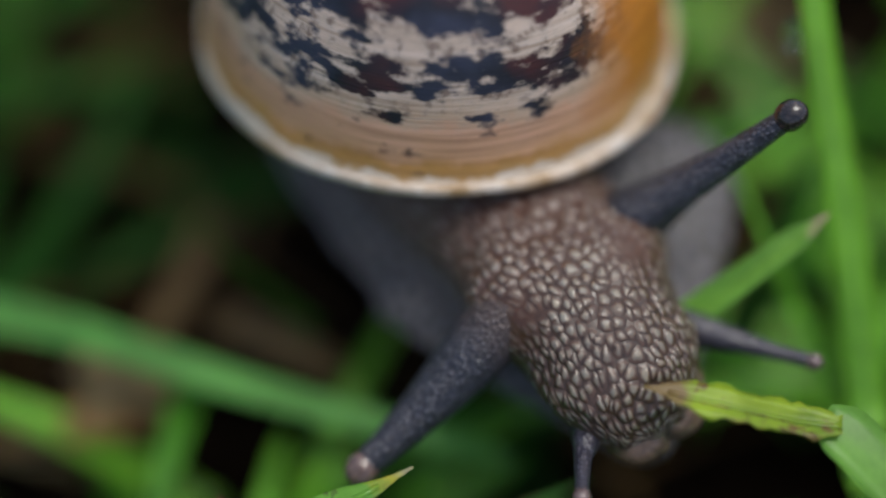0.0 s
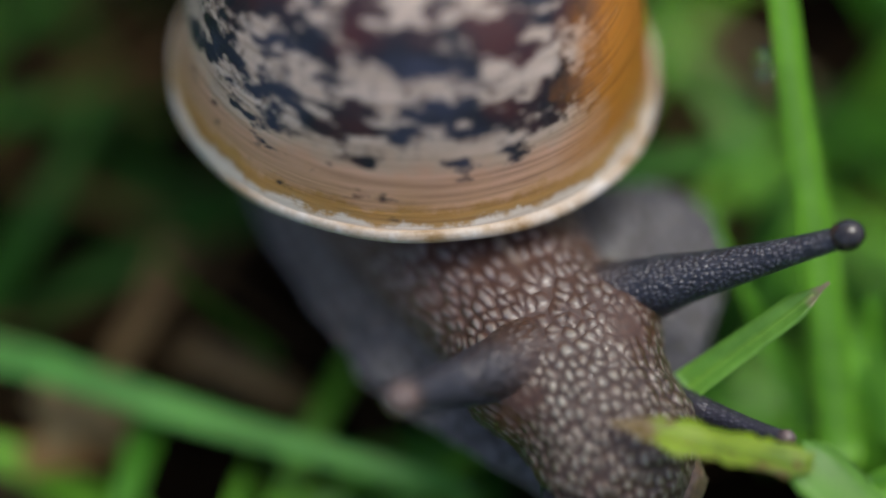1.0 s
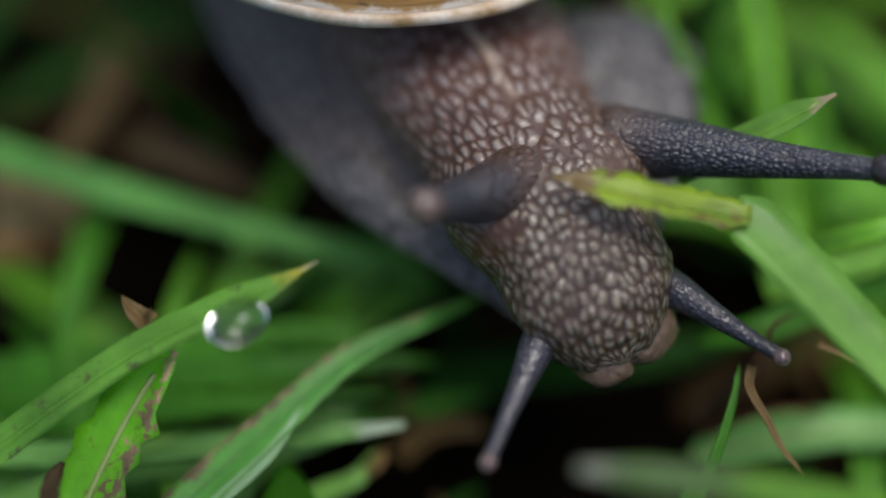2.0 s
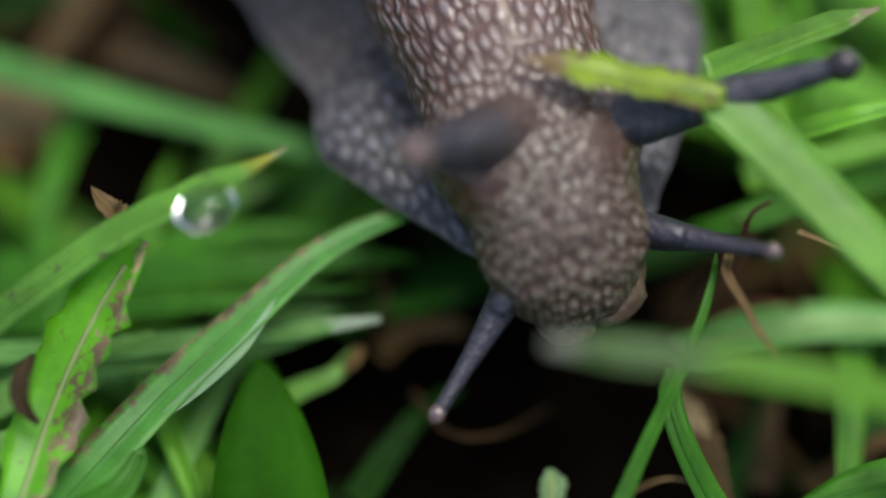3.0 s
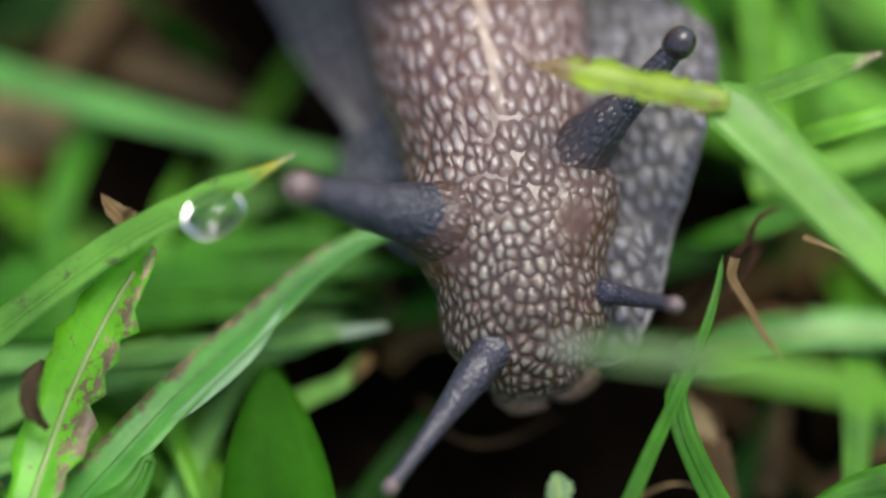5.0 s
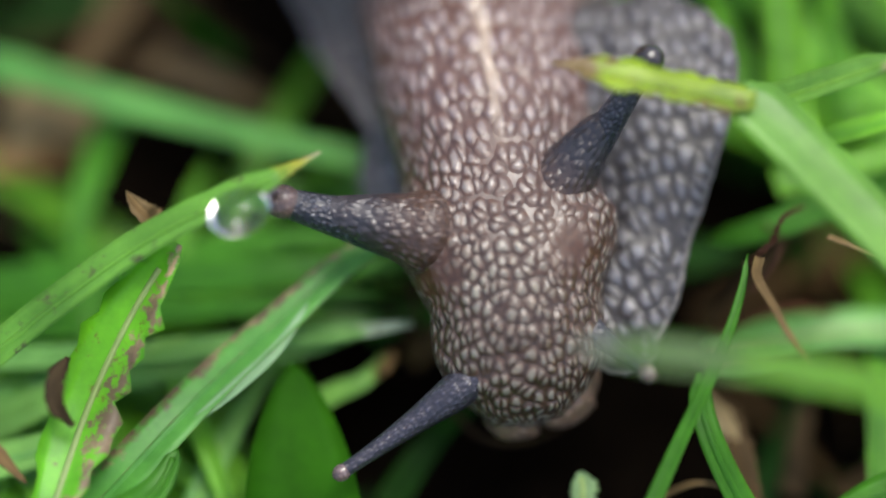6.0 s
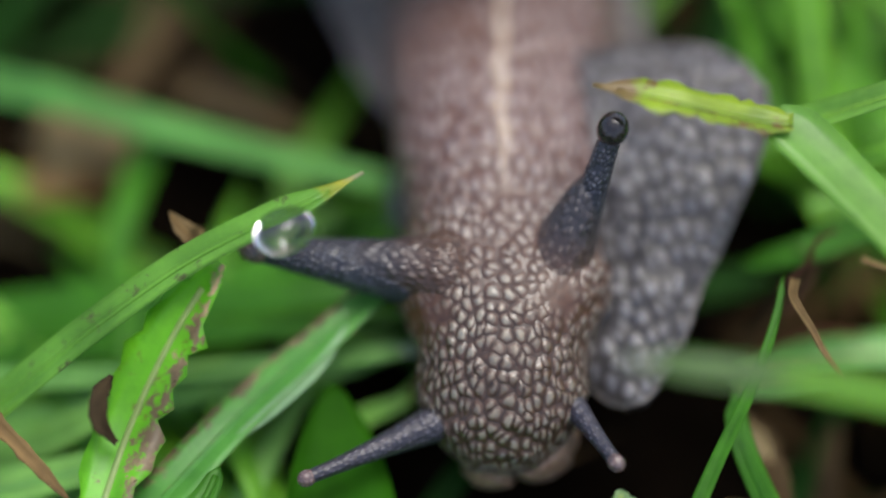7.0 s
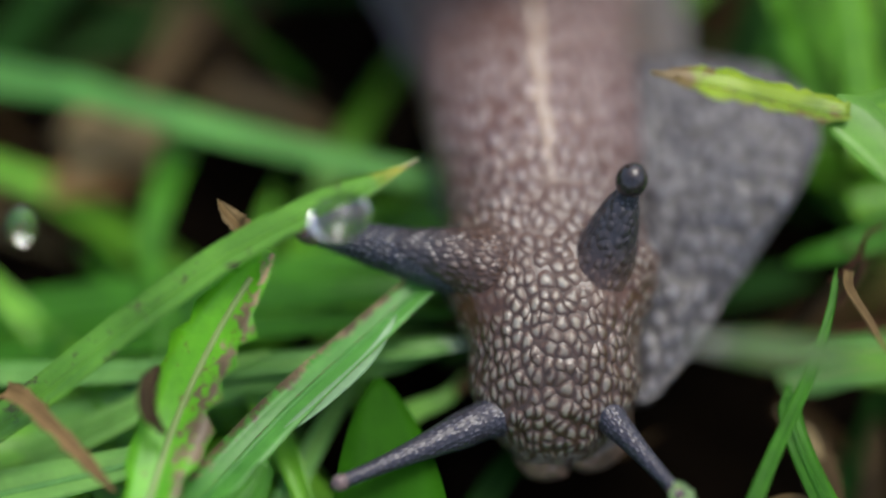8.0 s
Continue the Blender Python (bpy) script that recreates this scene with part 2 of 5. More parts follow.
    if root:
        # another tone from one height to another along a tentacle
        root, z_from, z_to = root
        rz = nt.nodes.new("ShaderNodeSeparateXYZ")
        nt.links.new(coords(nt, (1000, 1000, 1000)), rz.inputs[0])
        rr = nt.nodes.new("ShaderNodeMapRange")
        rr.inputs["From Min"].default_value, rr.inputs["From Max"].default_value = z_from, z_to
        nt.links.new(rz.outputs[2], rr.inputs["Value"])
        half = nt.nodes.new("ShaderNodeMath")
        half.operation = "MULTIPLY"
        half.inputs[1].default_value = 0.8
        nt.links.new(rr.outputs[0], half.inputs[0])
        col = mix(nt, half.outputs[0], col, root)
    nt.links.new(col, b.inputs["Base Color"])
    b.inputs["Roughness"].default_value = rough
    b.inputs["Subsurface Weight"].default_value = 0.12
    b.inputs["Subsurface Radius"].default_value = (0.0010, 0.0006, 0.0004)
    b.inputs["Subsurface Scale"].default_value = 1.0
    b.inputs["Coat Weight"].default_value = coat
    b.inputs["Coat Roughness"].default_value = 0.105
    hr = ramp(nt, [(0.0, (1, 1, 1)), (0.2, (0.88, 0.88, 0.88)), (0.4, (0.5, 0.5, 0.5)), (0.7, (0, 0, 0))])
    nt.links.new(f1.outputs["Distance"], hr.inputs[0])
    height = hr.outputs[0]
    for smoothed in granular:
        height = mix(nt, 1.0, height, smoothed, "MULTIPLY")
    relief_normal = bump(nt, b, height, relief, 0.8)
    nt.links.new(relief_normal, b.inputs["Coat Normal"])
    return m


skin_head = skin_material("skin_head", (0.088, 0.047, 0.031), (0.050, 0.029, 0.019), (0.30, 0.292, 0.232), (0.355, 0.30, 0.30), (0.115, 0.059, 0.045), stripe=True, furrow=0.32, relief=0.00022, coat=0.4, bald=((3.2, -1.5, -0.7), (-4.5, -1.9, -2.0)))
skin_foot = skin_material("skin_foot", (0.058, 0.054, 0.054), (0.036, 0.034, 0.034), (0.215, 0.227, 0.255), furrow=0.38, relief=0.0002, coat=0.2, rough=0.45)
skin_flank = skin_material("skin_flank", (0.100, 0.078, 0.062), (0.070, 0.054, 0.043), (0.24, 0.222, 0.205), furrow=0.38, relief=0.00010, coat=0.2, rough=0.5)
skin_fringe = skin_material("skin_fringe", (0.15, 0.145, 0.138), (0.10, 0.097, 0.094), (0.19, 0.187, 0.18), size=(900, 900, 900), source="Object", dims="3D", furrow=0.4, relief=0.00006, coat=0.2)
skin_stalk = skin_material("skin_stalk", (0.034, 0.037, 0.055), (0.015, 0.016, 0.024), (0.115, 0.125, 0.155), size=(3900, 3900, 2800), source="Object", dims="3D", furrow=0.30, relief=0.00012, coat=0.35, root=((0.10, 0.064, 0.05), 5.0, 1.5))
skin_collar = skin_material("skin_collar", (0.088, 0.048, 0.031), (0.064, 0.036, 0.025), (0.17, 0.135, 0.11), size=(2300, 2300, 1600), source="Object", dims="3D", furrow=0.36, relief=0.00014, coat=0.4, root=((0.032, 0.033, 0.043), 0.8, 3.6))
skin_feeler = skin_material("skin_feeler", (0.040, 0.038, 0.056), (0.022, 0.021, 0.032), (0.10, 0.10, 0.135), size=(4200, 4200, 2600), source="Object", dims="3D", furrow=0.4, relief=0.00006)
skin_eye = skin_material("skin_eye", (0.03, 0.026, 0.028), (0.02, 0.017, 0.018), (0.05, 0.042, 0.042), size=(3000, 3000, 3000), source="Object", dims="3D", relief=0.00002, rough=0.08)
skin_knob = skin_material("skin_knob", (0.16, 0.115, 0.11), (0.10, 0.075, 0.075), (0.26, 0.20, 0.19), size=(3000, 3000, 3000), source="Object", dims="3D", relief=0.00003, rough=0.2)
skin_pale_eye = skin_material("skin_pale_eye", (0.15, 0.105, 0.092), (0.11, 0.078, 0.07), (0.23, 0.17, 0.155), size=(3000, 3000, 3000), source="Object", dims="3D", relief=0.00003, rough=0.2)
skin_lip = skin_material("skin_lip", (0.165, 0.108, 0.078), (0.13, 0.088, 0.064), (0.21, 0.15, 0.112), size=(1200, 1200, 1200), source="Object", dims="3D", relief=0.00006)

# ---- building helpers ----
def part(name, bm, material, parent, label=""):
    me = bpy.data.meshes.new(name)
    bm.normal_update()
    bm.to_mesh(me)
    bm.free()
    me.materials.append(material)
    for p in me.polygons:
        p.use_smooth = True
    ob = new(name, me)
    ob.parent = parent
    if label:
        tagged(ob, label)
    return ob


def skin_tube(rings, closed_start=True, closed_end=True):
    """Rings of points, all of one count, bridged into a closed skin; metres from millimetres."""
    bm = bmesh.new()
    vs = [[bm.verts.new((x * MM, y * MM, z * MM)) for x, y, z in r] for r in rings]
    n = len(vs[0])
    for a, b in zip(vs, vs[1:]):
        for i in range(n):
            bm.faces.new((a[i], a[(i + 1) % n], b[(i + 1) % n], b[i]))
    if closed_start:
        bm.faces.new(list(reversed(vs[0])))
    if closed_end:
        bm.faces.new(vs[-1])
    bmesh.ops.recalc_face_normals(bm, faces=bm.faces)
    return bm


def spline(pts, n):
    """Catmull-Rom through the points, n samples."""
    p = [Vector(q) for q in pts]
    p = [2 * p[0] - p[1]] + p + [2 * p[-1] - p[-2]]
    out = []
    for k in range(n):
        u = k / (n - 1) * (len(p) - 3)
        i = min(int(u), len(p) - 4)
        t = u - i
        a, b, c, d = p[i:i + 4]
        out.append(0.5 * (2 * b + (c - a) * t + (2 * a - 5 * b + 4 * c - d) * t * t + (3 * b - a - 3 * c + d) * t ** 3))
    return out


def smooth(a, b, x):
    t = min(1.0, max(0.0, (x - a) / (b - a)))
    return t * t * (3 - 2 * t)


def blade_rows(pts, width, tip=0.3, shape="blade", fold=0.25, ragged=0.0, rng=None, n=22, twist=0.0):
    """Cross-sections of a leaf: five points over its width, curved like a gutter, with a little thickness."""
    rng = rng or random.Random(1)
    line = spline(pts, n)
    rows = []
    for k, c in enumerate(line):
        v = k / (n - 1)
        tan = (line[min(k + 1, n - 1)] - line[max(k - 1, 0)]).normalized()
        side = tan.cross(Vector((0, 0, 1)))
        side = side.normalized() if side.length > 0.2 else Vector((1, 0, 0))
        up = side.cross(tan).normalized()
        if twist:
            a = twist * v
            side, up = side * math.cos(a) + up * math.sin(a), up * math.cos(a) - side * math.sin(a)
        if shape == "oval":
            w = math.sin(math.pi * min(1, 0.12 + 0.88 * v)) ** 0.7
        elif shape == "leaf":
            w = (0.35 + 0.65 * smooth(0, 0.45, v)) * (1 - smooth(0.75, 1.02, v) * 0.75)
        elif shape == "rev":
            w = max(0.22, smooth(-0.12, 0.14, v)) * (1 - (1 - tip) * v * v)
        elif shape == "lance":
            w = (0.55 + 0.45 * smooth(0, 0.25, v)) * (1 - 0.92 * smooth(0.78, 1.0, v))
        elif shape == "long":
            w = (1 - 0.25 * v) * (1 - (1 - tip) * smooth(0.78, 1.0, v))
        else:
            w = (1 - (1 - tip) * v ** 1.6) * (1 - 0.8 * smooth(0.9, 1.0, v))
        w = max(0.04, w) * width / 2
        row = []
        for j in range(5):
            s = (j - 2) / 2
            ww = w * (1 + (ragged * (rng.random() - 0.6) if abs(s) == 1 else 0))
            row.append(c + side * (s * ww) + up * (fold * w * (abs(s) ** 1.5 - 0.4)))
        rows.append((row, up))
    return rows


def blade_mesh(bm, rows, thick=0.16, v0=0.0):
    uv = bm.loops.layers.uv.verify()
    top, bot = [], []
    for row, up in rows:
        top.append([bm.verts.new(p * MM) for p in row])
        bot.append([bm.verts.new((p - up * thick * (0.4 if j in (0, 4) else 1)) * MM) for j, p in enumerate(row)])
    n = len(rows)

    def face(vs, uvs):
        f = bm.faces.new(vs)
        for l, q in zip(f.loops, uvs):
            l[uv].uv = q
    for k in range(n - 1):
        va, vb = v0 + k * MM, v0 + (k + 1) * MM
        for j in range(4):
            a, b = j * 0.25 * MM, (j + 1) * 0.25 * MM
            q = ((a, va), (b, va), (b, vb), (a, vb))
            face((top[k][j], top[k][j + 1], top[k + 1][j + 1], top[k + 1][j]), q)
            face((bot[k][j + 1], bot[k][j], bot[k + 1][j], bot[k + 1][j + 1]), q)
        q = ((0, va), (0, va), (0, vb), (0, vb))
        face((top[k][0], top[k + 1][0], bot[k + 1][0], bot[k][0]), q)
        face((top[k][4], bot[k][4], bot[k + 1][4], top[k + 1][4]), q)
    for k in (0, n - 1):
        for j in range(4):
            face((top[k][j], top[k][j + 1], bot[k][j + 1], bot[k][j]), ((0, 0),) * 4)


def blade(name, pts, width, material, label, tip=0.3, shape="blade", fold=0.25, ragged=0.0, twist=0.0, rib=None, parent=None):
    """One leaf of grass as a thing; points in millimetres from its foot to its tip."""
    rng = random.Random(int(pts[0][0] * 10) + int(width * 100))
    bm = bmesh.new()
    rows = blade_rows(pts, width, tip, shape, fold, ragged, rng, twist=twist)
    blade_mesh(bm, rows)
    ob = part(name, bm, material, parent)
    if rib is None and width >= 1.4 and shape not in ("lance", "oval") and not parent:
        rib = material
    if rib:
        bm = bmesh.new()
        line = []
        for row, up in rows[:-2]:
            side = (row[3] - row[1]) * 0.5
            k = 0.16 / max(side.length, 0.16)
            c = row[2] + up * 0.05
            line.append(([c - side * k * 1.2, c - side * k * 0.6 + up * 0.05, c + up * 0.08, c + side * k * 0.6 + up * 0.05, c + side * k * 1.2], up))
        blade_mesh(bm, line, 0.1)
        part("midrib", bm, rib, ob, "pale midrib" if rib is not material else "raised midrib")
    if parent:
        return tagged(ob, label)
    words = name.split("_")
    return tagged(ob, label, {"grass": "grass", "kinked": "grass", "oval": "leaf", "damaged": "leaf", "small": "leaf", "twig": "twig", "broken": "twig"}.get(words[0], "dry grass"), "grass blades" if name == "grass_blade" else "")


# ---- ground ----
def ground():
    bm = bmesh.new()
    n, cells = 90, []
    for i in range(n + 1):
        u = (i / n * 2 - 1)
        cells.append(0.16 * u + 40 * u ** 9)
    vs = [[bm.verts.new((x, y + 0.03, 0.0018 * noise.noise(Vector((x, y, 0)) * 110) + 0.001 * noise.noise(Vector((x, y, 3)) * 400) - 0.013)) for x in cells] for y in cells]
    for j in range(n):
        for i in range(n):
            bm.faces.new((vs[j][i], vs[j][i + 1], vs[j + 1][i + 1], vs[j + 1][i]))
    return tagged(part("ground", bm, soil, None), "near-black soil under the lawn, shade of the gaps in its colour", "ground", kind="structure")


ground()


def bare(x, y):
    """Dark hollows: before the snail's path, beside the shell, at the edge of the lawn."""
    return (1.6 * math.exp(-((x - 4) / 11) ** 2 - ((y + 9) / 7.5) ** 2) + 1.0 * math.exp(-((x + 28) / 13) ** 2 - ((y - 19) / 10) ** 2)
            + 0.8 * math.exp(-((x + 20) / 16) ** 2 - ((y - 38) / 9) ** 2) + 0.5 * math.exp(-((x - 17) / 9) ** 2 - ((y + 12) / 6) ** 2) + 1.1 * math.exp(-((x - 17) / 5) ** 2 - ((y - 4) / 5) ** 2)
            + 0.9 * math.exp(-((x + 35) / 4) ** 2 - ((y - 3) / 3) ** 2))


def lawn(name, count, seed, material, z0, z1, widths, label, keep=lambda x, y, r: True, area=(-110, 110, -60, 150), rows=9, clear=1.9):
    """Many low grass blades, as one piece of stuff."""
    rng = random.Random(seed)
    bm = bmesh.new()
    k = 0
    while k < count:
        x, y = rng.uniform(area[0], area[1]), rng.uniform(area[2], area[3])
        a = rng.uniform(0, 2 * math.pi)
        ln = rng.uniform(14, 36)
        d = Vector((math.cos(a), math.sin(a), 0))
        dark = max(bare(x + d.x * ln * q, y + d.y * ln * q) for q in (0, 0.35, 0.7, 1.0))
        if rng.random() < clear * dark or not keep(x, y, rng):
            continue
        k += 1
        h = rng.uniform(z0, z1)
        p0 = Vector((x, y, -13.0))
        bend = Vector((-d.y, d.x, 0)) * rng.uniform(-6, 6)
        top = Vector((0, 0, h + 13))
        pts = [p0, p0 + d * ln * 0.3 + top * 0.8 + bend * 0.2, p0 + d * ln * 0.65 + top + bend * 0.6, p0 + d * ln + top * rng.uniform(0.6, 1.0) + bend]
        width, twist, v0 = rng.uniform(*widths), rng.uniform(-0.8, 0.8), rng.uniform(0, 0.1)
        if clear * max(bare(p.x, p.y) for p in spline(pts, 8)) < 0.85:
            blade_mesh(bm, blade_rows(pts, width, 0.3, "blade", 0.3, n=rows, twist=twist), v0=v0)
    ob = part(name, bm, material, None)
    return tagged(ob, label, "grass", kind="stuff")


def tuft(x, y, rng):
    return rng.random() < math.exp(-((x + 26) / 12) ** 2 - ((y + 6) / 10) ** 2) + 0.6 * math.exp(-((x - 32) / 10) ** 2 - ((y - 8) / 14) ** 2)


def outside(x, y, rng):
    return not (-110 < x < 110 and -60 < y < 150)


near = (-60, 60, -40, 80)
lawn("lawn_grass", 360, 5, blade_cool, -10, -5, (1.5, 3.4), "low green lawn grass in a loose mat")
lawn("lawn_grass", 120, 6, blade_fresh, -8, -3, (1.5, 3.2), "bright green lawn grass in a loose mat")
lawn("lawn_grass", 90, 9, blade_fresh, -7, -1, (2.0, 3.4), "bright green tufts of lawn grass", tuft, near)
lawn("lawn_grass", 1500, 10, blade_cool, -7, 8, (2.0, 3.6), "green lawn grass spreading away", outside, (-420, 420, -360, 460), 5)
lawn("lawn_grass", 70, 21, blade_shaded, -11, -7, (2.0, 3.6), "green grass at the bottom of the lawn, coloured as in shade", area=(-60, 60, -40, 80), clear=0.75)
lawn("thatch", 372, 7, straw_dark, -11, -8, (0.6, 2.0), "withered brown thatch on the soil", clear=0.75)
lawn("thatch", 26, 8, straw_pale, -10, -6, (0.6, 2.0), "withered pale thatch on the soil", clear=1.2)

# ---- the snail ----
SNAIL_START = (-8.3, 29.2, 14.4)
snail = new("snail")
snail.location = [c * MM for c in SNAIL_START]
tagged(snail, "brown garden snail crawling out of its banded shell over grass", "snail")


def shell_material():
    m, nt, b = mat_new("shell")
    tc = nt.nodes.new("ShaderNodeTexCoord")
    sx = nt.nodes.new("ShaderNodeSeparateXYZ")
    nt.links.new(tc.outputs["UV"], sx.inputs[0])
    # u round the opening, v from the lip to the top
    n = nd(nt, "TexNoise", Scale=1.0, Detail=4.0, Roughness=0.55)
    nt.links.new(coords(nt, (400, 400, 900)), n.inputs["Vector"])
    n2 = nd(nt, "TexNoise", Scale=300.0, Detail=6.0, Roughness=0.7)
    nt.links.new(tc.outputs["Object"], n2.inputs["Vector"])
    # wavering distance from the lip
    w = nt.nodes.new("ShaderNodeMath")
    w.operation = "MULTIPLY_ADD"
    w.inputs[1].default_value = 0.16
    nt.links.new(n2.outputs[0], w.inputs[0])
    nt.links.new(sx.outputs[1], w.inputs[2])
    cream, dark, red, gold, white = (0.55, 0.44, 0.36), (0.010, 0.011, 0.020), (0.070, 0.016, 0.016), (0.54, 0.20, 0.03), (0.72, 0.62, 0.50)
    edge = ramp(nt, [(0.0, white), (0.11, white), (0.125, (0.44, 0.25, 0.08)), (0.15, (0.50, 0.26, 0.07)), (0.175, (0.66, 0.37, 0.20)), (0.25, (0.66, 0.38, 0.24)), (0.29, (0.58, 0.42, 0.30)), (0.35, cream), (1.0, cream)])
    nt.links.new(w.outputs[0], edge.inputs[0])
    # how far each ring of the shell is pale: 1 pale, 0 dark
    pale = ramp(nt, [(v, (p, p, p)) for v, p in ((0.0, 1.0), (0.15, 1.0), (0.19, 0.82), (0.25, 0.70), (0.28, 0.36), (0.33, 0.30), (0.36, 0.64), (0.41, 0.62), (0.45, 0.24), (0.53, 0.24), (0.57, 0.55), (0.64, 0.55), (0.69, 0.3), (0.78, 0.3), (0.82, 0.55), (1.0, 0.3))])
    nt.links.new(sx.outputs[1], pale.inputs[0])
    sep = nt.nodes.new("ShaderNodeSeparateColor")
    nt.links.new(pale.outputs[0], sep.inputs[0])
    a1 = nt.nodes.new("ShaderNodeMath")
    a1.operation = "MULTIPLY_ADD"
    a1.inputs[1].default_value = 2.2
    a1.inputs[2].default_value = -0.6
    nt.links.new(n.outputs[0], a1.inputs[0])
    a2 = nt.nodes.new("ShaderNodeMath")
    a2.operation = "MULTIPLY_ADD"
    a2.inputs[1].default_value = 0.8
    nt.links.new(sep.outputs[0], a2.inputs[0])
    nt.links.new(a1.outputs[0], a2.inputs[2])
    mask = ramp(nt, [(0.80, (0, 0, 0)), (0.99, (1, 1, 1))])
    nt.links.new(a2.outputs[0], mask.inputs[0])
    dn = nd(nt, "TexNoise", Scale=170.0, Detail=3.0)
    nt.links.new(tc.outputs["Object"], dn.inputs["Vector"])
    dk = ramp(nt, [(0.36, red), (0.5, dark), (0.62, (0.032, 0.036, 0.065))])
    nt.links.new(dn.outputs[0], dk.inputs[0])
    dots = nd(nt, "TexNoise", Scale=1000.0, Detail=4.0, Roughness=0.6)
    nt.links.new(tc.outputs["Object"], dots.inputs["Vector"])
    dr = ramp(nt, [(0.36, (0.3, 0.24, 0.22)), (0.46, (1, 1, 1)), (0.6, (1.15, 1.12, 1.1))])
    nt.links.new(dots.outputs[0], dr.inputs[0])
    spotted = nt.nodes.new("ShaderNodeMapRange")
    spotted.inputs["From Min"].default_value, spotted.inputs["From Max"].default_value = 0.20, 0.27
    spotted.inputs["To Max"].default_value = 0.75
    nt.links.new(sx.outputs[1], spotted.inputs["Value"])
    st = nd(nt, "TexNoise", Scale=1.0, Detail=4.0, Roughness=0.6)
    sm = nt.nodes.new("ShaderNodeMapping")
    sm.inputs["Scale"].default_value = (9, 70, 1)
    nt.links.new(tc.outputs["UV"], sm.inputs["Vector"])
    nt.links.new(sm.outputs[0], st.inputs["Vector"])
    sr = ramp(nt, [(0.3, (0.55, 0.48, 0.42)), (0.5, (1, 1, 1)), (0.7, (1.25, 1.3, 1.4))])
    nt.links.new(st.outputs[0], sr.inputs[0])
    streaked = mix(nt, 0.8, edge.outputs[0], sr.outputs[0], "MULTIPLY")
    light = mix(nt, spotted.outputs[0], streaked, dr.outputs[0], "MULTIPLY")
    col = mix(nt, mask.outputs[0], dk.outputs[0], light)
    # golden side near the outer lip
    gx = nt.nodes.new("ShaderNodeSeparateXYZ")
    nt.links.new(coords(nt, (1000, 1000, 1000)), gx.inputs[0])
    gm = nt.nodes.new("ShaderNodeMath")
    gm.operation = "MULTIPLY_ADD"
    gm.inputs[1].default_value = 5.0
    nt.links.new(n2.outputs[0], gm.inputs[0])
    nt.links.new(gx.outputs[0], gm.inputs[2])
    gr = nt.nodes.new("ShaderNodeMapRange")
    gr.inputs["From Min"].default_value, gr.inputs["From Max"].default_value = 10.6, 14.0
    nt.links.new(gm.outputs[0], gr.inputs["Value"])
    lipz = nt.nodes.new("ShaderNodeMapRange")
    lipz.inputs["From Min"].default_value, lipz.inputs["From Max"].default_value = 0.08, 0.12
    nt.links.new(sx.outputs[1], lipz.inputs["Value"])
    g2 = mix(nt, 1.0, gr.outputs[0], lipz.outputs[0], "MULTIPLY")
    side_gold = mix(nt, 0.8, gold, sr.outputs[0], "MULTIPLY")
    col = mix(nt, g2, col, side_gold)
    nt.links.new(col, b.inputs["Base Color"])
    b.inputs["Roughness"].default_value = 0.34
    b.inputs["Coat Weight"].default_value = 0.2
    lines = nt.nodes.new("ShaderNodeMapping")
    lines.inputs["Scale"].default_value = (10, 260, 1)
    nt.links.new(tc.outputs["UV"], lines.inputs["Vector"])
    n3 = nd(nt, "TexNoise", Scale=1.0, Detail=3.0)
    nt.links.new(lines.outputs[0], n3.inputs["Vector"])
    bump(nt, b, n3.outputs[0], 0.0002, 0.4)
    return m


def shell_mesh():
    """A low rounded whorl above a horizontal opening, coiling up to a spire at its back and left."""
    R, Hh = 14.6, 17.0
    nu, nv = 96, 60
    bm = bmesh.new()
    uvl = bm.loops.layers.uv.verify()
    grid = []
    for j in range(nv + 1):
        v = j / nv
        row = []
        for i in range(nu):
            a = 2 * math.pi * i / nu
            th = v * math.pi / 2
            # flared lip at the opening
            rr = R * (math.cos(th) ** 0.75 if v < 1 else 0.0) + 0.5 * math.exp(-(v / 0.05) ** 2)
            z = Hh * math.sin(th) ** 1.1
            x, y = rr * math.cos(a), rr * math.sin(a) * 0.97
            # coil: furrow that winds in towards the spire
            px, py = x + 4.5, y - 3.5
            rho, ang = math.hypot(px, py) + 1e-6, math.atan2(py, px)
            turn = (math.log(rho / 1.2) / math.log(2.1) - ang / (2 * math.pi)) % 1.0
            inside = smooth(11.5, 8.5, rho)
            z -= inside * 1.8 * math.exp(-((turn - 0.5) / 0.16) ** 2)
            z += inside * 2.0
            row.append(bm.verts.new((x * MM, y * MM, z * MM)))
        grid.append(row)
    for j in range(nv):
        for i in range(nu):
            k = (i + 1) % nu
            if j == nv - 1:
                f = bm.faces.new((grid[j][i], grid[j][k], grid[nv][i]))
                vs = ((i, j), (i + 1, j), (i + 0.5, nv))
            else:
                f = bm.faces.new((grid[j][i], grid[j][k], grid[j + 1][k], grid[j + 1][i]))
                vs = ((i, j), (i + 1, j), (i + 1, j + 1), (i, j + 1))
            for l, (p, q) in zip(f.loops, vs):
                l[uvl].uv = (p / nu, q / nv)
    bmesh.ops.remove_doubles(bm, verts=grid[nv], dist=1e-6)
    return bm


shell = part("shell", shell_mesh(), shell_material(), snail, "glossy cream shell with dark broken bands and golden edge")
shell.matrix_basis = at_mm(0, 0, 0, -12)


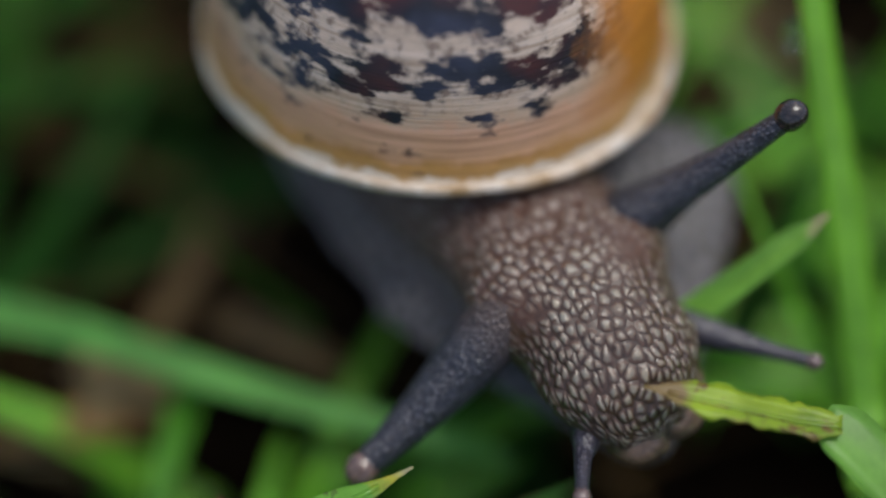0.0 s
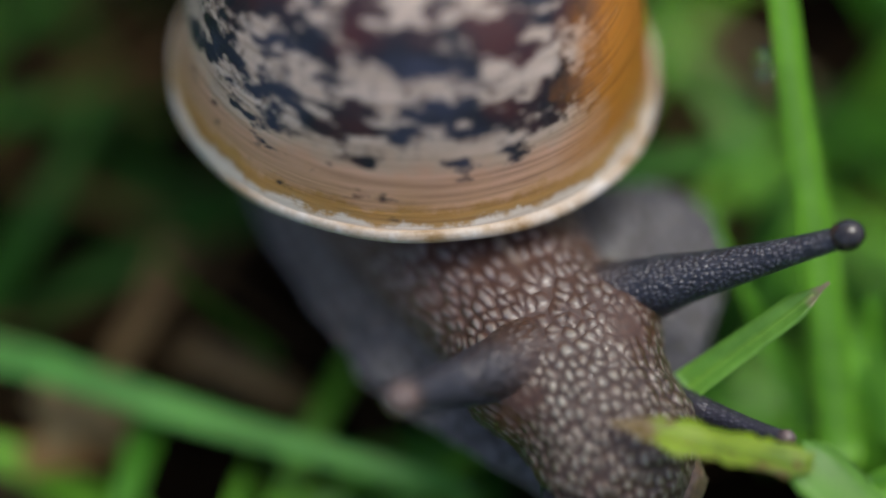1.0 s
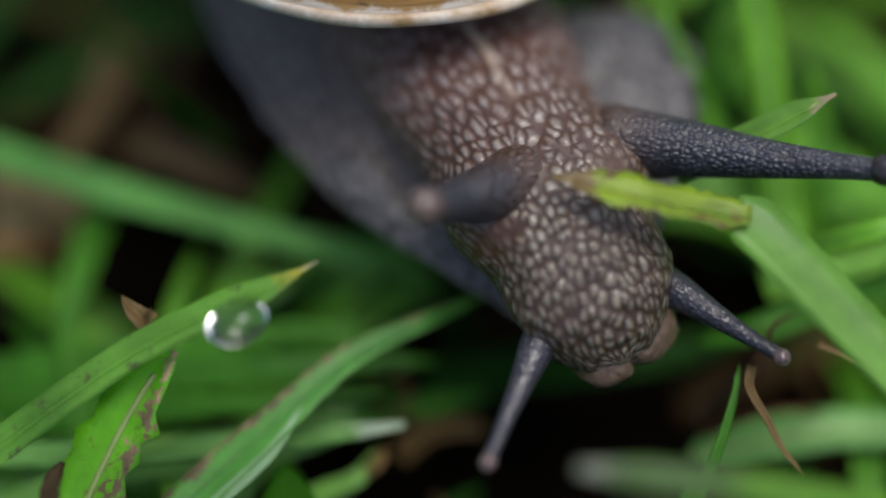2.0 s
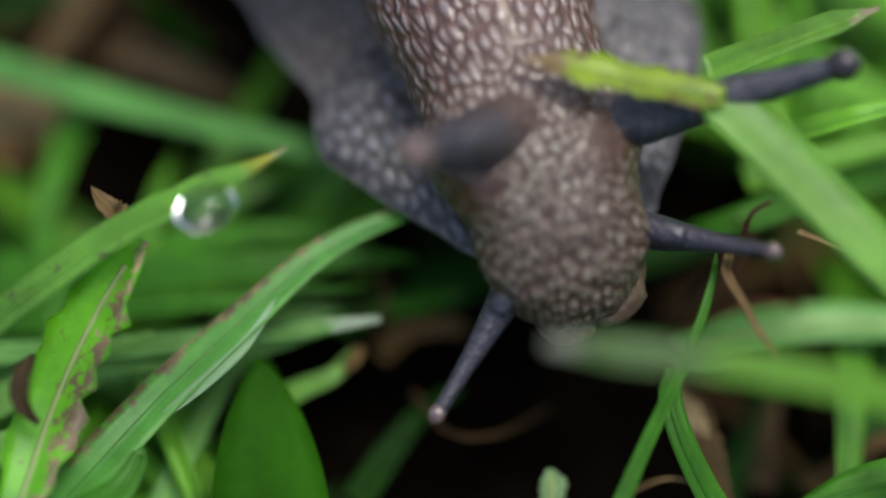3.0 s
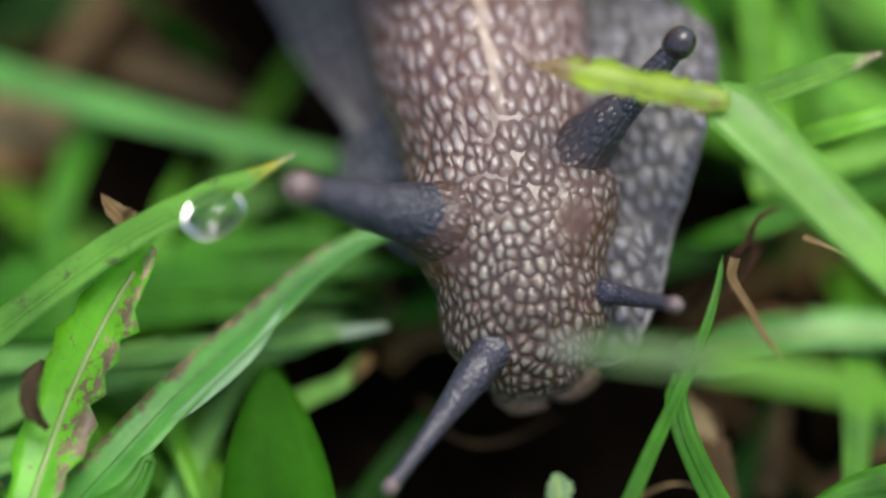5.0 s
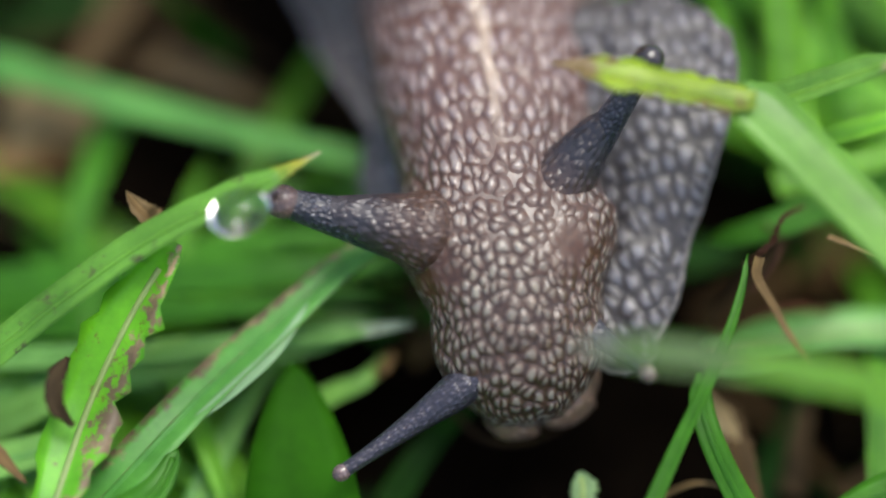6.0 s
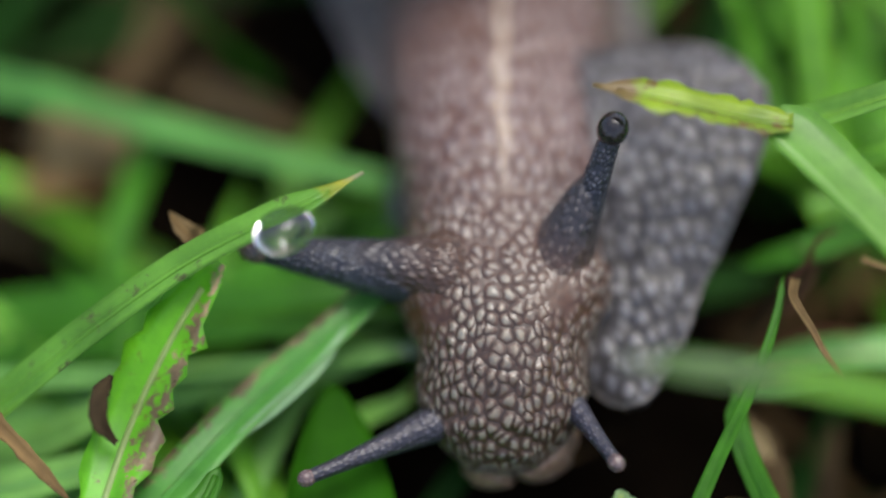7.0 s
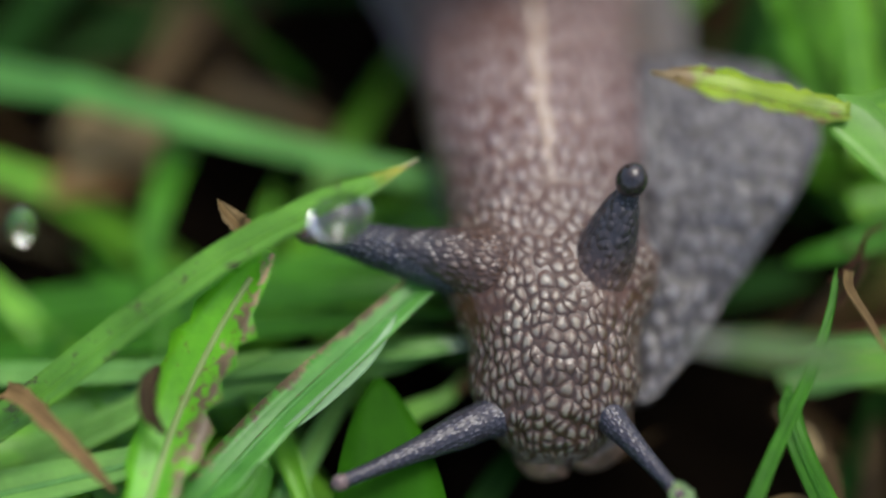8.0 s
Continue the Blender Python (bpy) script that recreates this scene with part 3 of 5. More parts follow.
def lip_mesh():
    rings = []
    for i in range(96):
        a = 2 * math.pi * i / 96
        r0 = 15.0 + 0.12 * math.sin(3 * a) + 0.05 * math.sin(11 * a + 1)
        # thickest at the outer side of the opening
        fat = 0.30 + 0.5 * math.exp(-((a - 5.6) / 0.55) ** 2)
        rings.append([((r0 + fat * math.cos(q)) * math.cos(a), (r0 + fat * math.cos(q)) * math.sin(a) * 0.97, 0.45 * math.sin(q) - 0.1 + 0.2 * math.sin(3 * a)) for q in (k * math.pi / 5 for k in range(10))])
    return skin_tube(rings + [rings[0]], False, False)


def lip_material():
    m, nt, b = mat_new("lip")
    n = nd(nt, "TexNoise", Scale=330.0, Detail=5.0, Roughness=0.65)
    nt.links.new(coords(nt, (1, 1, 1)), n.inputs["Vector"])
    r = ramp(nt, [(0.34, (0.36, 0.22, 0.09)), (0.47, (0.58, 0.45, 0.32)), (0.62, (0.74, 0.67, 0.59))])
    nt.links.new(n.outputs[0], r.inputs[0])
    nt.links.new(r.outputs[0], b.inputs["Base Color"])
    b.inputs["Roughness"].default_value = 0.4
    bump(nt, b, n.outputs[0], 0.0003, 0.6)
    return m


part("lip", lip_mesh(), lip_material(), shell, "thick white rim of the shell opening")


def lobe(profile, n=56, across=lambda y: 0.8, along=lambda y: 1.1, rough=0.12, knolls=()):
    """A body along +Y from rows of (y, half width, half height, centre z), rounded in section.
    across and along: the size of the skin's granules in millimetres."""
    bm = bmesh.new()
    layer = bm.loops.layers.uv.verify()
    rings, us, vv, v = [], [], [], 0.0
    last = profile[0]
    for row in profile:
        y, w, h, zc = row
        v += math.hypot(y - last[0], (zc + h) - (last[3] + last[2])) / along(y)
        last = row
        ring, u = [], []
        for i in range(n + 1):
            a = -math.pi / 2 + 2 * math.pi * i / n
            x, z = w * math.copysign(abs(math.cos(a)) ** 0.85, math.cos(a)), h * math.sin(a)
            q = rough * noise.noise(Vector((x, y, z)) * 0.9) + 0.5 * rough * noise.noise(Vector((x, y, z)) * 2.3)
            for bx, by, bz, size, rise in knolls:
                q += rise * math.exp(-((x - bx) ** 2 + (y - by) ** 2 + (zc + z - bz) ** 2) / size ** 2)
            if i < n:
                ring.append(bm.verts.new(((x * (1 + 0.2 * q) + q * math.cos(a)) * MM, y * MM, (zc + z + q * math.sin(a)) * MM)))
            u.append((a - math.pi / 2) * max(w, 2.0) / across(y))
        rings.append(ring)
        us.append(u)
        vv.append(v)
    for k in range(len(rings) - 1):
        for i in range(n):
            j = (i + 1) % n
            f = bm.faces.new((rings[k][i], rings[k][j], rings[k + 1][j], rings[k + 1][i]))
            for l, q in zip(f.loops, ((us[k][i], vv[k]), (us[k][i + 1], vv[k]), (us[k + 1][i + 1], vv[k + 1]), (us[k + 1][i], vv[k + 1]))):
                l[layer].uv = q
    bm.faces.new(rings[0])
    bm.faces.new(list(reversed(rings[-1])))
    bmesh.ops.recalc_face_normals(bm, faces=bm.faces)
    return bm


def profile(rows, n):
    """Smooth rows between given stations."""
    pts = [Vector((r[1], r[2], r[3])) for r in rows]
    ys = [r[0] for r in rows]
    out = []
    for k in range(n):
        u = k / (n - 1) * (len(rows) - 1)
        i = min(int(u), len(rows) - 2)
        t = u - i
        a, b, c, d = pts[max(i - 1, 0)], pts[i], pts[i + 1], pts[min(i + 2, len(rows) - 1)]
        q = 0.5 * (2 * b + (c - a) * t + (2 * a - 5 * b + 4 * c - d) * t * t + (3 * b - a - 3 * c + d) * t ** 3)
        out.append((ys[i] + (ys[i + 1] - ys[i]) * t, max(q.x, 0.05), max(q.y, 0.05), q.z))
    return out


# head with its long neck; the origin lies between the eye tentacles
head = part("head", lobe(profile([(-9.8, 0.4, 0.3, -7.4), (-9.5, 2.1, 1.6, -7.0), (-8.4, 3.5, 2.7, -6.2), (-6.0, 4.6, 3.6, -5.2), (-3, 5.1, 4.0, -4.3), (0, 5.65, 4.2, -3.9), (5, 5.8, 4.4, -3.6), (11, 6.7, 4.6, -3.4), (18, 7.3, 4.8, -3.6), (25, 7.2, 4.6, -4.0), (31, 3.5, 3.0, -4.6)], 90), 64, lambda y: 0.60 + 0.18 * smooth(0, 10, y), lambda y: 0.84 + 0.70 * smooth(-1, 9, y), knolls=((4.2, 0.3, -1.8, 2.8, 0.7), (-4.2, 0.3, -1.8, 2.8, 0.7), (3.9, -6.5, -4.6, 1.8, 0.3), (-3.9, -6.5, -4.6, 1.8, 0.3))), skin_head, snail, "brown skin of head and neck with pale granules and a back stripe")

def lappet(x, y, z, size, turn):
    """A soft rounded flap beside the mouth."""
    bm = lobe([(-1.9 * size * math.cos(q), max(0.06, 1.75 * size * math.sin(q)), max(0.05, 1.2 * size * math.sin(q)), 0.0) for q in (0.02 + k * 3.1 / 17 for k in range(18))], 24, rough=0.25)
    ob = part("mouth_lappet", bm, skin_lip, head, "pale brown rounded mouth flap")
    ob.matrix_basis = at_mm(x, y, z, 35, 0, turn)


lappet(2.0, -7.2, -7.4, 1.5, 16)
lappet(-0.5, -8.2, -7.9, 1.15, -8)


def flank(rows, across, along, n=44, thick=0.7, wave=0.35, power=1.6):
    """A low ridge of skin that thins out to a wavy rim, along Y from rows of (y, half width, ridge height)."""
    bm = bmesh.new()
    layer = bm.loops.layers.uv.verify()
    top, bot, us, vs = [], [], [], []
    stations = profile([(y, w, h, 0.0) for y, w, h in rows], 60)
    v, last = 0.0, stations[0]
    for row in stations:
        y, w, h, _ = row
        v += math.hypot(y - last[0], h - last[2]) / along
        last = row
        a, b, u = [], [], []
        for i in range(n + 1):
            q = i / n * 2 - 1
            x = w * q + math.copysign(abs(q) ** 3, q) * wave * (noise.noise(Vector((q, y * 0.35, 1.0))) + 0.5 * noise.noise(Vector((q, y * 1.1, 2.0))))
            z = h * (1 - abs(q) ** power) + 0.25 * noise.noise(Vector((x, y, 0)) * 0.45) + 0.12 * noise.noise(Vector((x, y, 5)) * 1.3)
            a.append(bm.verts.new((x * MM, y * MM, z * MM)))
            b.append(bm.verts.new((x * 0.98 * MM, y * MM, (min(z, 0.0) - thick) * MM)))
            u.append(w * q * (1 + 0.25 * h / max(w, 1)) / across)
        top.append(a)
        bot.append(b)
        us.append(u)
        vs.append(v)
    for k in range(len(top) - 1):
        for i in range(n):
            f = bm.faces.new((top[k][i], top[k][i + 1], top[k + 1][i + 1], top[k + 1][i]))
            for l, q in zip(f.loops, ((us[k][i], vs[k]), (us[k][i + 1], vs[k]), (us[k + 1][i + 1], vs[k + 1]), (us[k + 1][i], vs[k + 1]))):
                l[layer].uv = q
            bm.faces.new((bot[k][i + 1], bot[k][i], bot[k + 1][i], bot[k + 1][i + 1]))
        for i in (0, n):
            f = bm.faces.new((top[k][i], top[k + 1][i], bot[k + 1][i], bot[k][i]))
            for l, q in zip(f.loops, ((us[k][i], vs[k]), (us[k][i], vs[k + 1]), (us[k][i], vs[k + 1]), (us[k][i], vs[k]))):
                l[layer].uv = q
    for k in (0, -1):
        for i in range(n):
            bm.faces.new((top[k][i], top[k][i + 1], bot[k][i + 1], bot[k][i]))
    bmesh.ops.recalc_face_normals(bm, faces=bm.faces)
    return bm


# the foot in two pieces: the body behind, the leaf-shaped front under the head
REAR = [(-15.4, 0.4, 0.3), (-15, 1.6, 0.9), (-14.2, 3.2, 1.6), (-13, 4.6, 2.2), (-8, 7.2, 3.6), (0, 9.2, 4.8), (8, 9.8, 5.2), (20, 8.6, 4.6), (34, 4.2, 3.0), (45, 0.6, 0.8)]
FRONT = [(-16.6, 0.5, 0.2), (-16, 1.4, 0.4), (-13.6, 3.4, 0.8), (-9.5, 6.5, 1.1), (-3.2, 11.0, 1.3), (0, 12.2, 1.4), (2.5, 11.4, 1.4), (4.6, 8.8, 1.2), (6.0, 5.0, 0.8)]
foot = part("foot", flank(REAR, 0.95, 1.35), skin_flank, snail, "grey granular foot spread over the grass")
part("fringe", flank([(y, w + 0.9, 0.3) for y, w, h in REAR], 0.95, 1.35, thick=0.5), skin_fringe, foot, "pale thin edge of the foot")
foot_front = part("foot_front", flank(FRONT, 0.95, 1.35, power=3.0), skin_foot, snail, "grey tapering front of the foot with pale granules")
part("fringe", flank([(y, w + 0.25, 0.25) for y, w, h in FRONT], 0.95, 1.35, thick=0.5), skin_fringe, foot_front, "pale thin edge of the foot")


def stalk(name, length, reach, power, r0, r1, tip_r, bend, label, knob, knob_label, skin):
    """A tapering tentacle along +Z with its knob at the end."""
    rings = []
    for k in range(36):
        v = k / 35
        d = (1 - v) * length
        r = r1 + (r0 - r1) * min(1.0, d / reach) ** power + 0.1 * r0 * smooth(reach, reach + 4, d)
        if v < 0.06:
            r *= math.sqrt(v / 0.06) * 0.9 + 0.1
        c = (bend * math.sin(v * math.pi) * 0.6, 0, length * v)
        rings.append([(c[0] + r * math.cos(a), c[1] + r * math.sin(a), c[2]) for a in (i * math.pi / 10 for i in range(20))])
    ob = part(name, skin_tube(rings), skin, snail, label)
    bm = bmesh.new()
    bmesh.ops.create_uvsphere(bm, u_segments=20, v_segments=14, radius=tip_r * MM)
    bmesh.ops.scale(bm, vec=(1, 1, 1.15), verts=bm.verts)
    bmesh.ops.translate(bm, vec=(0, 0, (length - tip_r * 0.2) * MM), verts=bm.verts)
    part("eye" if r0 > 1.4 else "knob", bm, knob, ob, knob_label)
    return ob


def collar(name, rows, label, skin):
    """The flared root from which a tentacle is pushed out, along +Z."""
    prof = profile([(z, r, 0, 0) for z, r in rows], 22)
    rings = []
    for z, r, _, _ in prof:
        rings.append([(r * (1 + 0.03 * noise.noise(Vector((math.cos(a), math.sin(a), z)) * 1.7)) * math.cos(a), r * math.sin(a), z) for a in (i * math.pi / 14 for i in range(28))])
    return part(name, skin_tube(rings), skin, snail, label)


WIDE = [(-2.6, 0.4), (-1.8, 1.3), (-1.0, 2.0), (-0.2, 2.25), (0.6, 2.1), (1.4, 1.78), (2.4, 1.56), (3.4, 1.34), (4.4, 1.12), (5.4, 0.88), (6.4, 0.5)]
SLIM = [(-1.6, 1.1), (-1.0, 1.3), (-0.4, 1.25), (0.2, 1.12), (0.8, 1.0), (1.4, 0.9), (2.2, 0.8), (3.0, 0.55)]
collar_right = collar("tentacle_root", [(z, r * 1.16) for z, r in WIDE], "smooth brown flared root of an eye tentacle", skin_collar)
collar_left = collar("tentacle_root", [(z, r * 1.14) for z, r in WIDE], "smooth brown flared root of an eye tentacle", skin_collar)
root_right = collar("feeler_root", SLIM, "grey flared root of a lower feeler", skin_feeler)
root_left = collar("feeler_root", SLIM, "grey flared root of a lower feeler", skin_feeler)
tentacle_right = stalk("tentacle", 17.5, 11.5, 1.5, 1.72, 0.66, 0.95, 0.8, "dark grey eye tentacle", skin_eye, "round dark shiny eye", skin_stalk)
tentacle_left = stalk("tentacle", 14.5, 9.0, 1.2, 2.0, 0.84, 1.02, -0.9, "dark grey eye tentacle with a pinkish end", skin_pale_eye, "pale pinkish eye knob", skin_stalk)
feeler_right = stalk("feeler", 9.2, 7.0, 1.8, 1.05, 0.42, 0.52, 0.2, "short grey lower feeler", skin_knob, "blunt rounded tip", skin_feeler)
feeler_left = stalk("feeler", 9.8, 8.0, 1.8, 1.1, 0.42, 0.52, -0.2, "short grey lower feeler", skin_knob, "blunt rounded tip", skin_feeler)

# ---- grass and leaves ----
stirred = None
blade("grass_blade", [(-43.9, -15.8, -4.0), (-34.5, -12.9, 1.0), (-27.7, -9.6, 5.5), (-25.5, -8.5, 7.0), (-20.2, -5.6, 9.5), (-15.5, -3.9, 11.5), (-12.3, -2.8, 12.5), (-9.4, -1.2, 13.0)], 2.4, blade_drop, "bright green grass blade with a yellow tip carrying a dewdrop", tip=0.08, shape='long', fold=0.3)
blade("damaged_leaf", [(-25.1, -21.3, 2.5), (-24.4, -18.0, 3.0), (-22.9, -12.7, 4.0), (-20.5, -8.2, 6.5), (-17.9, -4.6, 8.5)], 4.4, leaf_damaged, "bright green leaf with brown gnawed edges and pale midrib", tip=0.4, shape='leaf', ragged=0.5, fold=0.3, rib=rib_pale)
folded = blade("grass_blade", [(-33.0, -24.5, -8.0), (-28.2, -21.9, -3.0), (-21.8, -17.3, 1.5), (-16.8, -11.6, 2.5), (-11.5, -6.8, 4.0), (-7.5, -3.1, 4.5), (-3.1, -0.7, 4.5), (1.5, 2.4, 3.0)], 3.4, blade_edged, "folded green grass blade with a brown-marked edge", tip=0.15, fold=0.4)
blade("folded_edge", [(-16.8, -13.0, 2.4), (-14.6, -11.3, 3.1), (-12.1, -9.0, 3.8), (-10.4, -6.3, 4.4)], 0.9, edge_white, "pale turned-over edge", shape='oval', parent=folded)
blade("oval_leaf", [(-10.4, -22.8, -6.4), (-10.4, -20.1, -2.4), (-10.9, -14.6, 0.1), (-11.5, -8.6, 1.1)], 7.0, leaf_dark, "dark green oval leaf standing among the grass", shape='oval', tip=0.1, fold=0.05, rib=False)
blade("grass_blade", [(-36.9, -7.0, -2.0), (-24.0, -7.7, 0.0), (-15.7, -7.5, 1.0), (-9.6, -7.0, 1.5), (-4.3, -6.2, 1.5)], 1.6, blade_whitetip, "pale green grass blade with a whitish end lying low", tip=0.45, shape="long")
blade("grass_blade", [(-57.6, 18.6, -3.0), (-43.5, 17.0, -2.0), (-34.1, 14.7, -1.0), (-29.2, 12.8, 0.0), (-21.5, 10.2, -0.0), (-14.0, 8.0, 0.0), (-7.3, 6.3, 0.0), (-2.9, 5.5, -1.0)], 2.6, blade_mid, "long smooth green grass blade running under the snail", tip=0.6)
blade("grass_blade", [(30.0, -17.5, 8.0), (23.5, -16.9, 13.0), (15.2, -16.1, 15.5), (9.3, -15.8, 16.5), (4.6, -15.3, 16.5)], 2.3, blade_dull, "green grass blade with a whitish tip crossing before the snail", tip=0.45, shape='long')
blade("grass_blade", [(14.0, -6.1, -3.5), (18.2, -5.3, -2.5), (22.8, -4.7, -2.0), (27.7, -4.5, -2.5), (36.4, -3.6, -4.5)], 3.1, blade_pale, "broad pale green grass blade", tip=0.5, shape='rev', rib=rib_pale)
kinked = blade("kinked_grass_blade", [(14.2, 1.7, 15.0), (16.5, -0.4, 14.5), (20.2, -4.0, 13.0), (24.8, -8.3, 11.0), (32.7, -13.1, 6.0)], 3.6, blade_broad, "broad bright green grass blade kinked at its joint", tip=0.8, shape='rev', fold=0.12, rib=False)
blade("withered_tip", [(15.2, 0.8, 15.2), (12.6, 1.0, 15.5), (8.4, 1.5, 16.4), (3.7, 2.5, 16.6)], 2.2, blade_yellow, "yellow-green withering tip bent over at the joint", shape='lance', ragged=0.45, fold=0.35, rib=blade_yellow, parent=kinked)
stirred = blade("grass_blade", [(-2.6, -0.3, -1.5), (0.0, 0.0, 0.0), (3.1, 0.4, 1.5), (6.8, 1.1, 3.0)], 2.1, blade_drytip, "short green grass blade with a dry whitish tip", tip=0.1, shape='long', fold=0.5)
blade("grass_blade", [(19.8, 2.8, 8.0), (22.5, 3.1, 9.0), (25.5, 3.7, 9.5), (34.5, 7.0, 8.0)], 1.5, blade_fresh, "narrow green grass blade", tip=0.5, shape='rev')
blade("grass_blade", [(19.4, 5.7, 4.0), (18.4, 11.7, 8.0), (17.0, 18.3, 13.0), (15.6, 24.2, 17.0), (14.5, 29.5, 21.0), (13.3, 35.2, 25.0)], 2.5, blade_fresh, "tall upright green grass blade holding a dewdrop", tip=0.6, rib=blade_pale)
blade("grass_blade", [(17.6, 8.5, 3.0), (15.7, 12.0, 5.0), (12.8, 16.4, 9.0), (10.6, 19.8, 12.5)], 1.3, blade_fresh, "thin upright green grass blade", tip=0.1)
blade("grass_blade", [(-16.3, 14.8, -1.0), (-18.5, 15.9, 1.0), (-21.5, 17.2, 4.0), (-25.0, 19.5, 7.0)], 1.2, blade_shaded, "thin green grass blade among dark stems", tip=0.1)
blade("grass_blade", [(-41.6, 17.1, -8.0), (-37.0, 22.5, -6.0), (-33.6, 27.5, -4.0), (-29.8, 37.3, -3.0)], 3.4, blade_shaded, "broad green grass blade", tip=0.4)
blade("grass_blade", [(-43.2, 34.8, -5.0), (-36.5, 35.8, -4.0), (-27.7, 39.4, -6.0)], 3.2, blade_shaded, "broad low green grass blade", tip=0.3)
blade("grass_blade", [(-44.1, 40.6, -6.0), (-38.9, 42.4, -4.0), (-33.4, 48.4, -4.0)], 4, blade_shaded, "broad green grass blade", tip=0.3)
blade("grass_blade", [(9.4, -18.8, 3.0), (11.0, -15.4, 4.0), (13.5, -10.6, 6.0), (14.8, -7.1, 7.0), (15.3, -4.7, 7.5)], 0.95, blade_cool, "slender green grass blade", tip=0.25)
blade("grass_blade", [(15.4, -18.0, 0.0), (14.2, -16.0, 1.0), (13.2, -13.9, 2.0), (12.7, -11.8, 2.5), (12.7, -10.1, 3.0)], 1.7, blade_cool, "short green grass blade behind a slender one", tip=0.3, shape="long")
blade("grass_blade", [(-31.9, -1.8, -4.0), (-24.3, -2.1, -2.0), (-19.6, -1.8, -1.0), (-13.5, -2.0, 0.0), (-7.9, -1.4, 0.0), (-2.3, -1.2, 0.0)], 3.0, blade_cool, "low green grass blade under the snail", tip=0.4)
blade("grass_blade", [(-39.4, -3.2, -6.0), (-27.8, -4.0, -3.0), (-20.4, -4.2, -1.0), (-14.1, -4.2, 0.0), (-5.0, -3.2, 0.0)], 2.2, blade_cool, "low green grass blade under the snail", tip=0.4)
blade("grass_blade", [(-38.1, -10.1, -5.0), (-27.1, -9.2, -2.0), (-22.9, -8.1, -1.0), (-13.9, -7.9, 0.0), (-7.7, -6.3, 0.0)], 2.2, blade_pale, "low green grass blade", tip=0.4)
blade("grass_blade", [(18.1, 2.8, 3.0), (22.6, 3.7, 3.5), (27.5, 4.9, 4.0), (32.4, 6.7, 4.0)], 2, blade_fresh, "green grass blade low in the lawn", tip=0.4)
blade("grass_blade", [(23.7, 8.9, 2.0), (22.1, 12.9, 5.0), (21.0, 15.2, 9.0)], 2, blade_fresh, "upright green grass blade", tip=0.4)
blade("grass_blade", [(17.0, 11.5, 2.0), (14.9, 13.5, 6.0), (13.5, 14.5, 10.0)], 1.6, blade_fresh, "upright green grass blade", tip=0.4)
blade("grass_blade", [(3.0, 26.1, 2.0), (8.5, 27.9, 3.0), (17.3, 29.7, 3.0)], 3, blade_cool, "broad green grass blade behind the snail", tip=0.3)
blade("grass_blade", [(11.7, 13.0, 2.0), (14.6, 19.5, 6.0), (17.2, 24.5, 8.0)], 2.4, blade_shaded, "broad green grass blade behind the snail", tip=0.3)
blade("broken_twig", [(-32.9, -11.4, 4.0), (-31.5, -12.4, 4.5), (-28.9, -14.9, 4.0), (-26.2, -17.4, 3.0)], 1.3, straw_gold, "dry brown broken stem", tip=0.4, ragged=0.5, fold=0.7)
blade("dry_grass_fibre", [(16.0, -4.9, 7.5), (15.6, -6.8, 8.5), (16.5, -8.6, 8.2), (17.2, -10.2, 8.0), (18.6, -11.6, 7.0)], 0.6, straw_gold, "thin curled dry brown strand", tip=0.35)
blade("dry_grass_fibre", [(20.2, -3.2, 7.0), (21.4, -3.9, 7.2), (22.9, -4.5, 7.0)], 0.35, straw_pale, "short pale dry grass fibre", tip=0.3)
blade("grass_blade", [(-43.3, -1.6, -6.0), (-28.2, -0.7, -3.0), (-20.9, -0.0, -2.0), (-13.0, 1.0, -1.0), (-6.6, 1.4, -1.0)], 2.8, blade_cool, "low green grass blade in the lawn", tip=0.4)
blade("grass_blade", [(-41.1, -14.9, -6.0), (-32.1, -12.1, -3.0), (-26.8, -10.4, -1.0), (-22.7, -8.3, 0.0), (-17.9, -6.9, 1.0)], 2.6, blade_pale, "pale green grass blade in the lawn", tip=0.3)
blade("grass_blade", [(-18.1, -18.0, -4.0), (-16.2, -13.3, -3.0), (-14.0, -9.2, -2.0), (-12.7, -7.2, -1.5)], 1.8, blade_pale, "pale green grass blade in the lawn", tip=0.3)
blade("grass_blade", [(-24.3, 12.2, -3.0), (-25.2, 7.1, -2.0), (-25.8, 2.0, -2.0), (-24.5, -3.7, -2.0), (-25.3, -8.7, -3.0)], 2.2, blade_cool, "green grass blade in the lawn", tip=0.4)
blade("grass_blade", [(-23.3, -20.4, 2.0), (-19.1, -18.1, 3.0), (-17.7, -15.2, 3.0)], 2.4, blade_cool, "green grass blade in the lawn", tip=0.3)
blade("grass_blade", [(25.6, -16.9, 2.0), (22.5, -17.8, 2.5), (19.3, -19.0, 2.0)], 3, blade_cool, "green grass blade in the lawn", tip=0.3)
blade("grass_blade", [(32.4, 3.4, 2.0), (24.4, 2.8, 3.0), (17.9, -0.1, 3.0), (13.8, -0.7, 2.0)], 2.8, blade_cool, "green grass blade low in the lawn", tip=0.4)
blade("withered_leaf", [(13.6, -8.3, -3.0), (14.3, -10.7, -2.0), (14.8, -12.9, -2.0), (15.8, -15.7, -3.0)], 1.8, straw_pale, "pale withered leaf on the soil", shape="leaf", ragged=0.4)
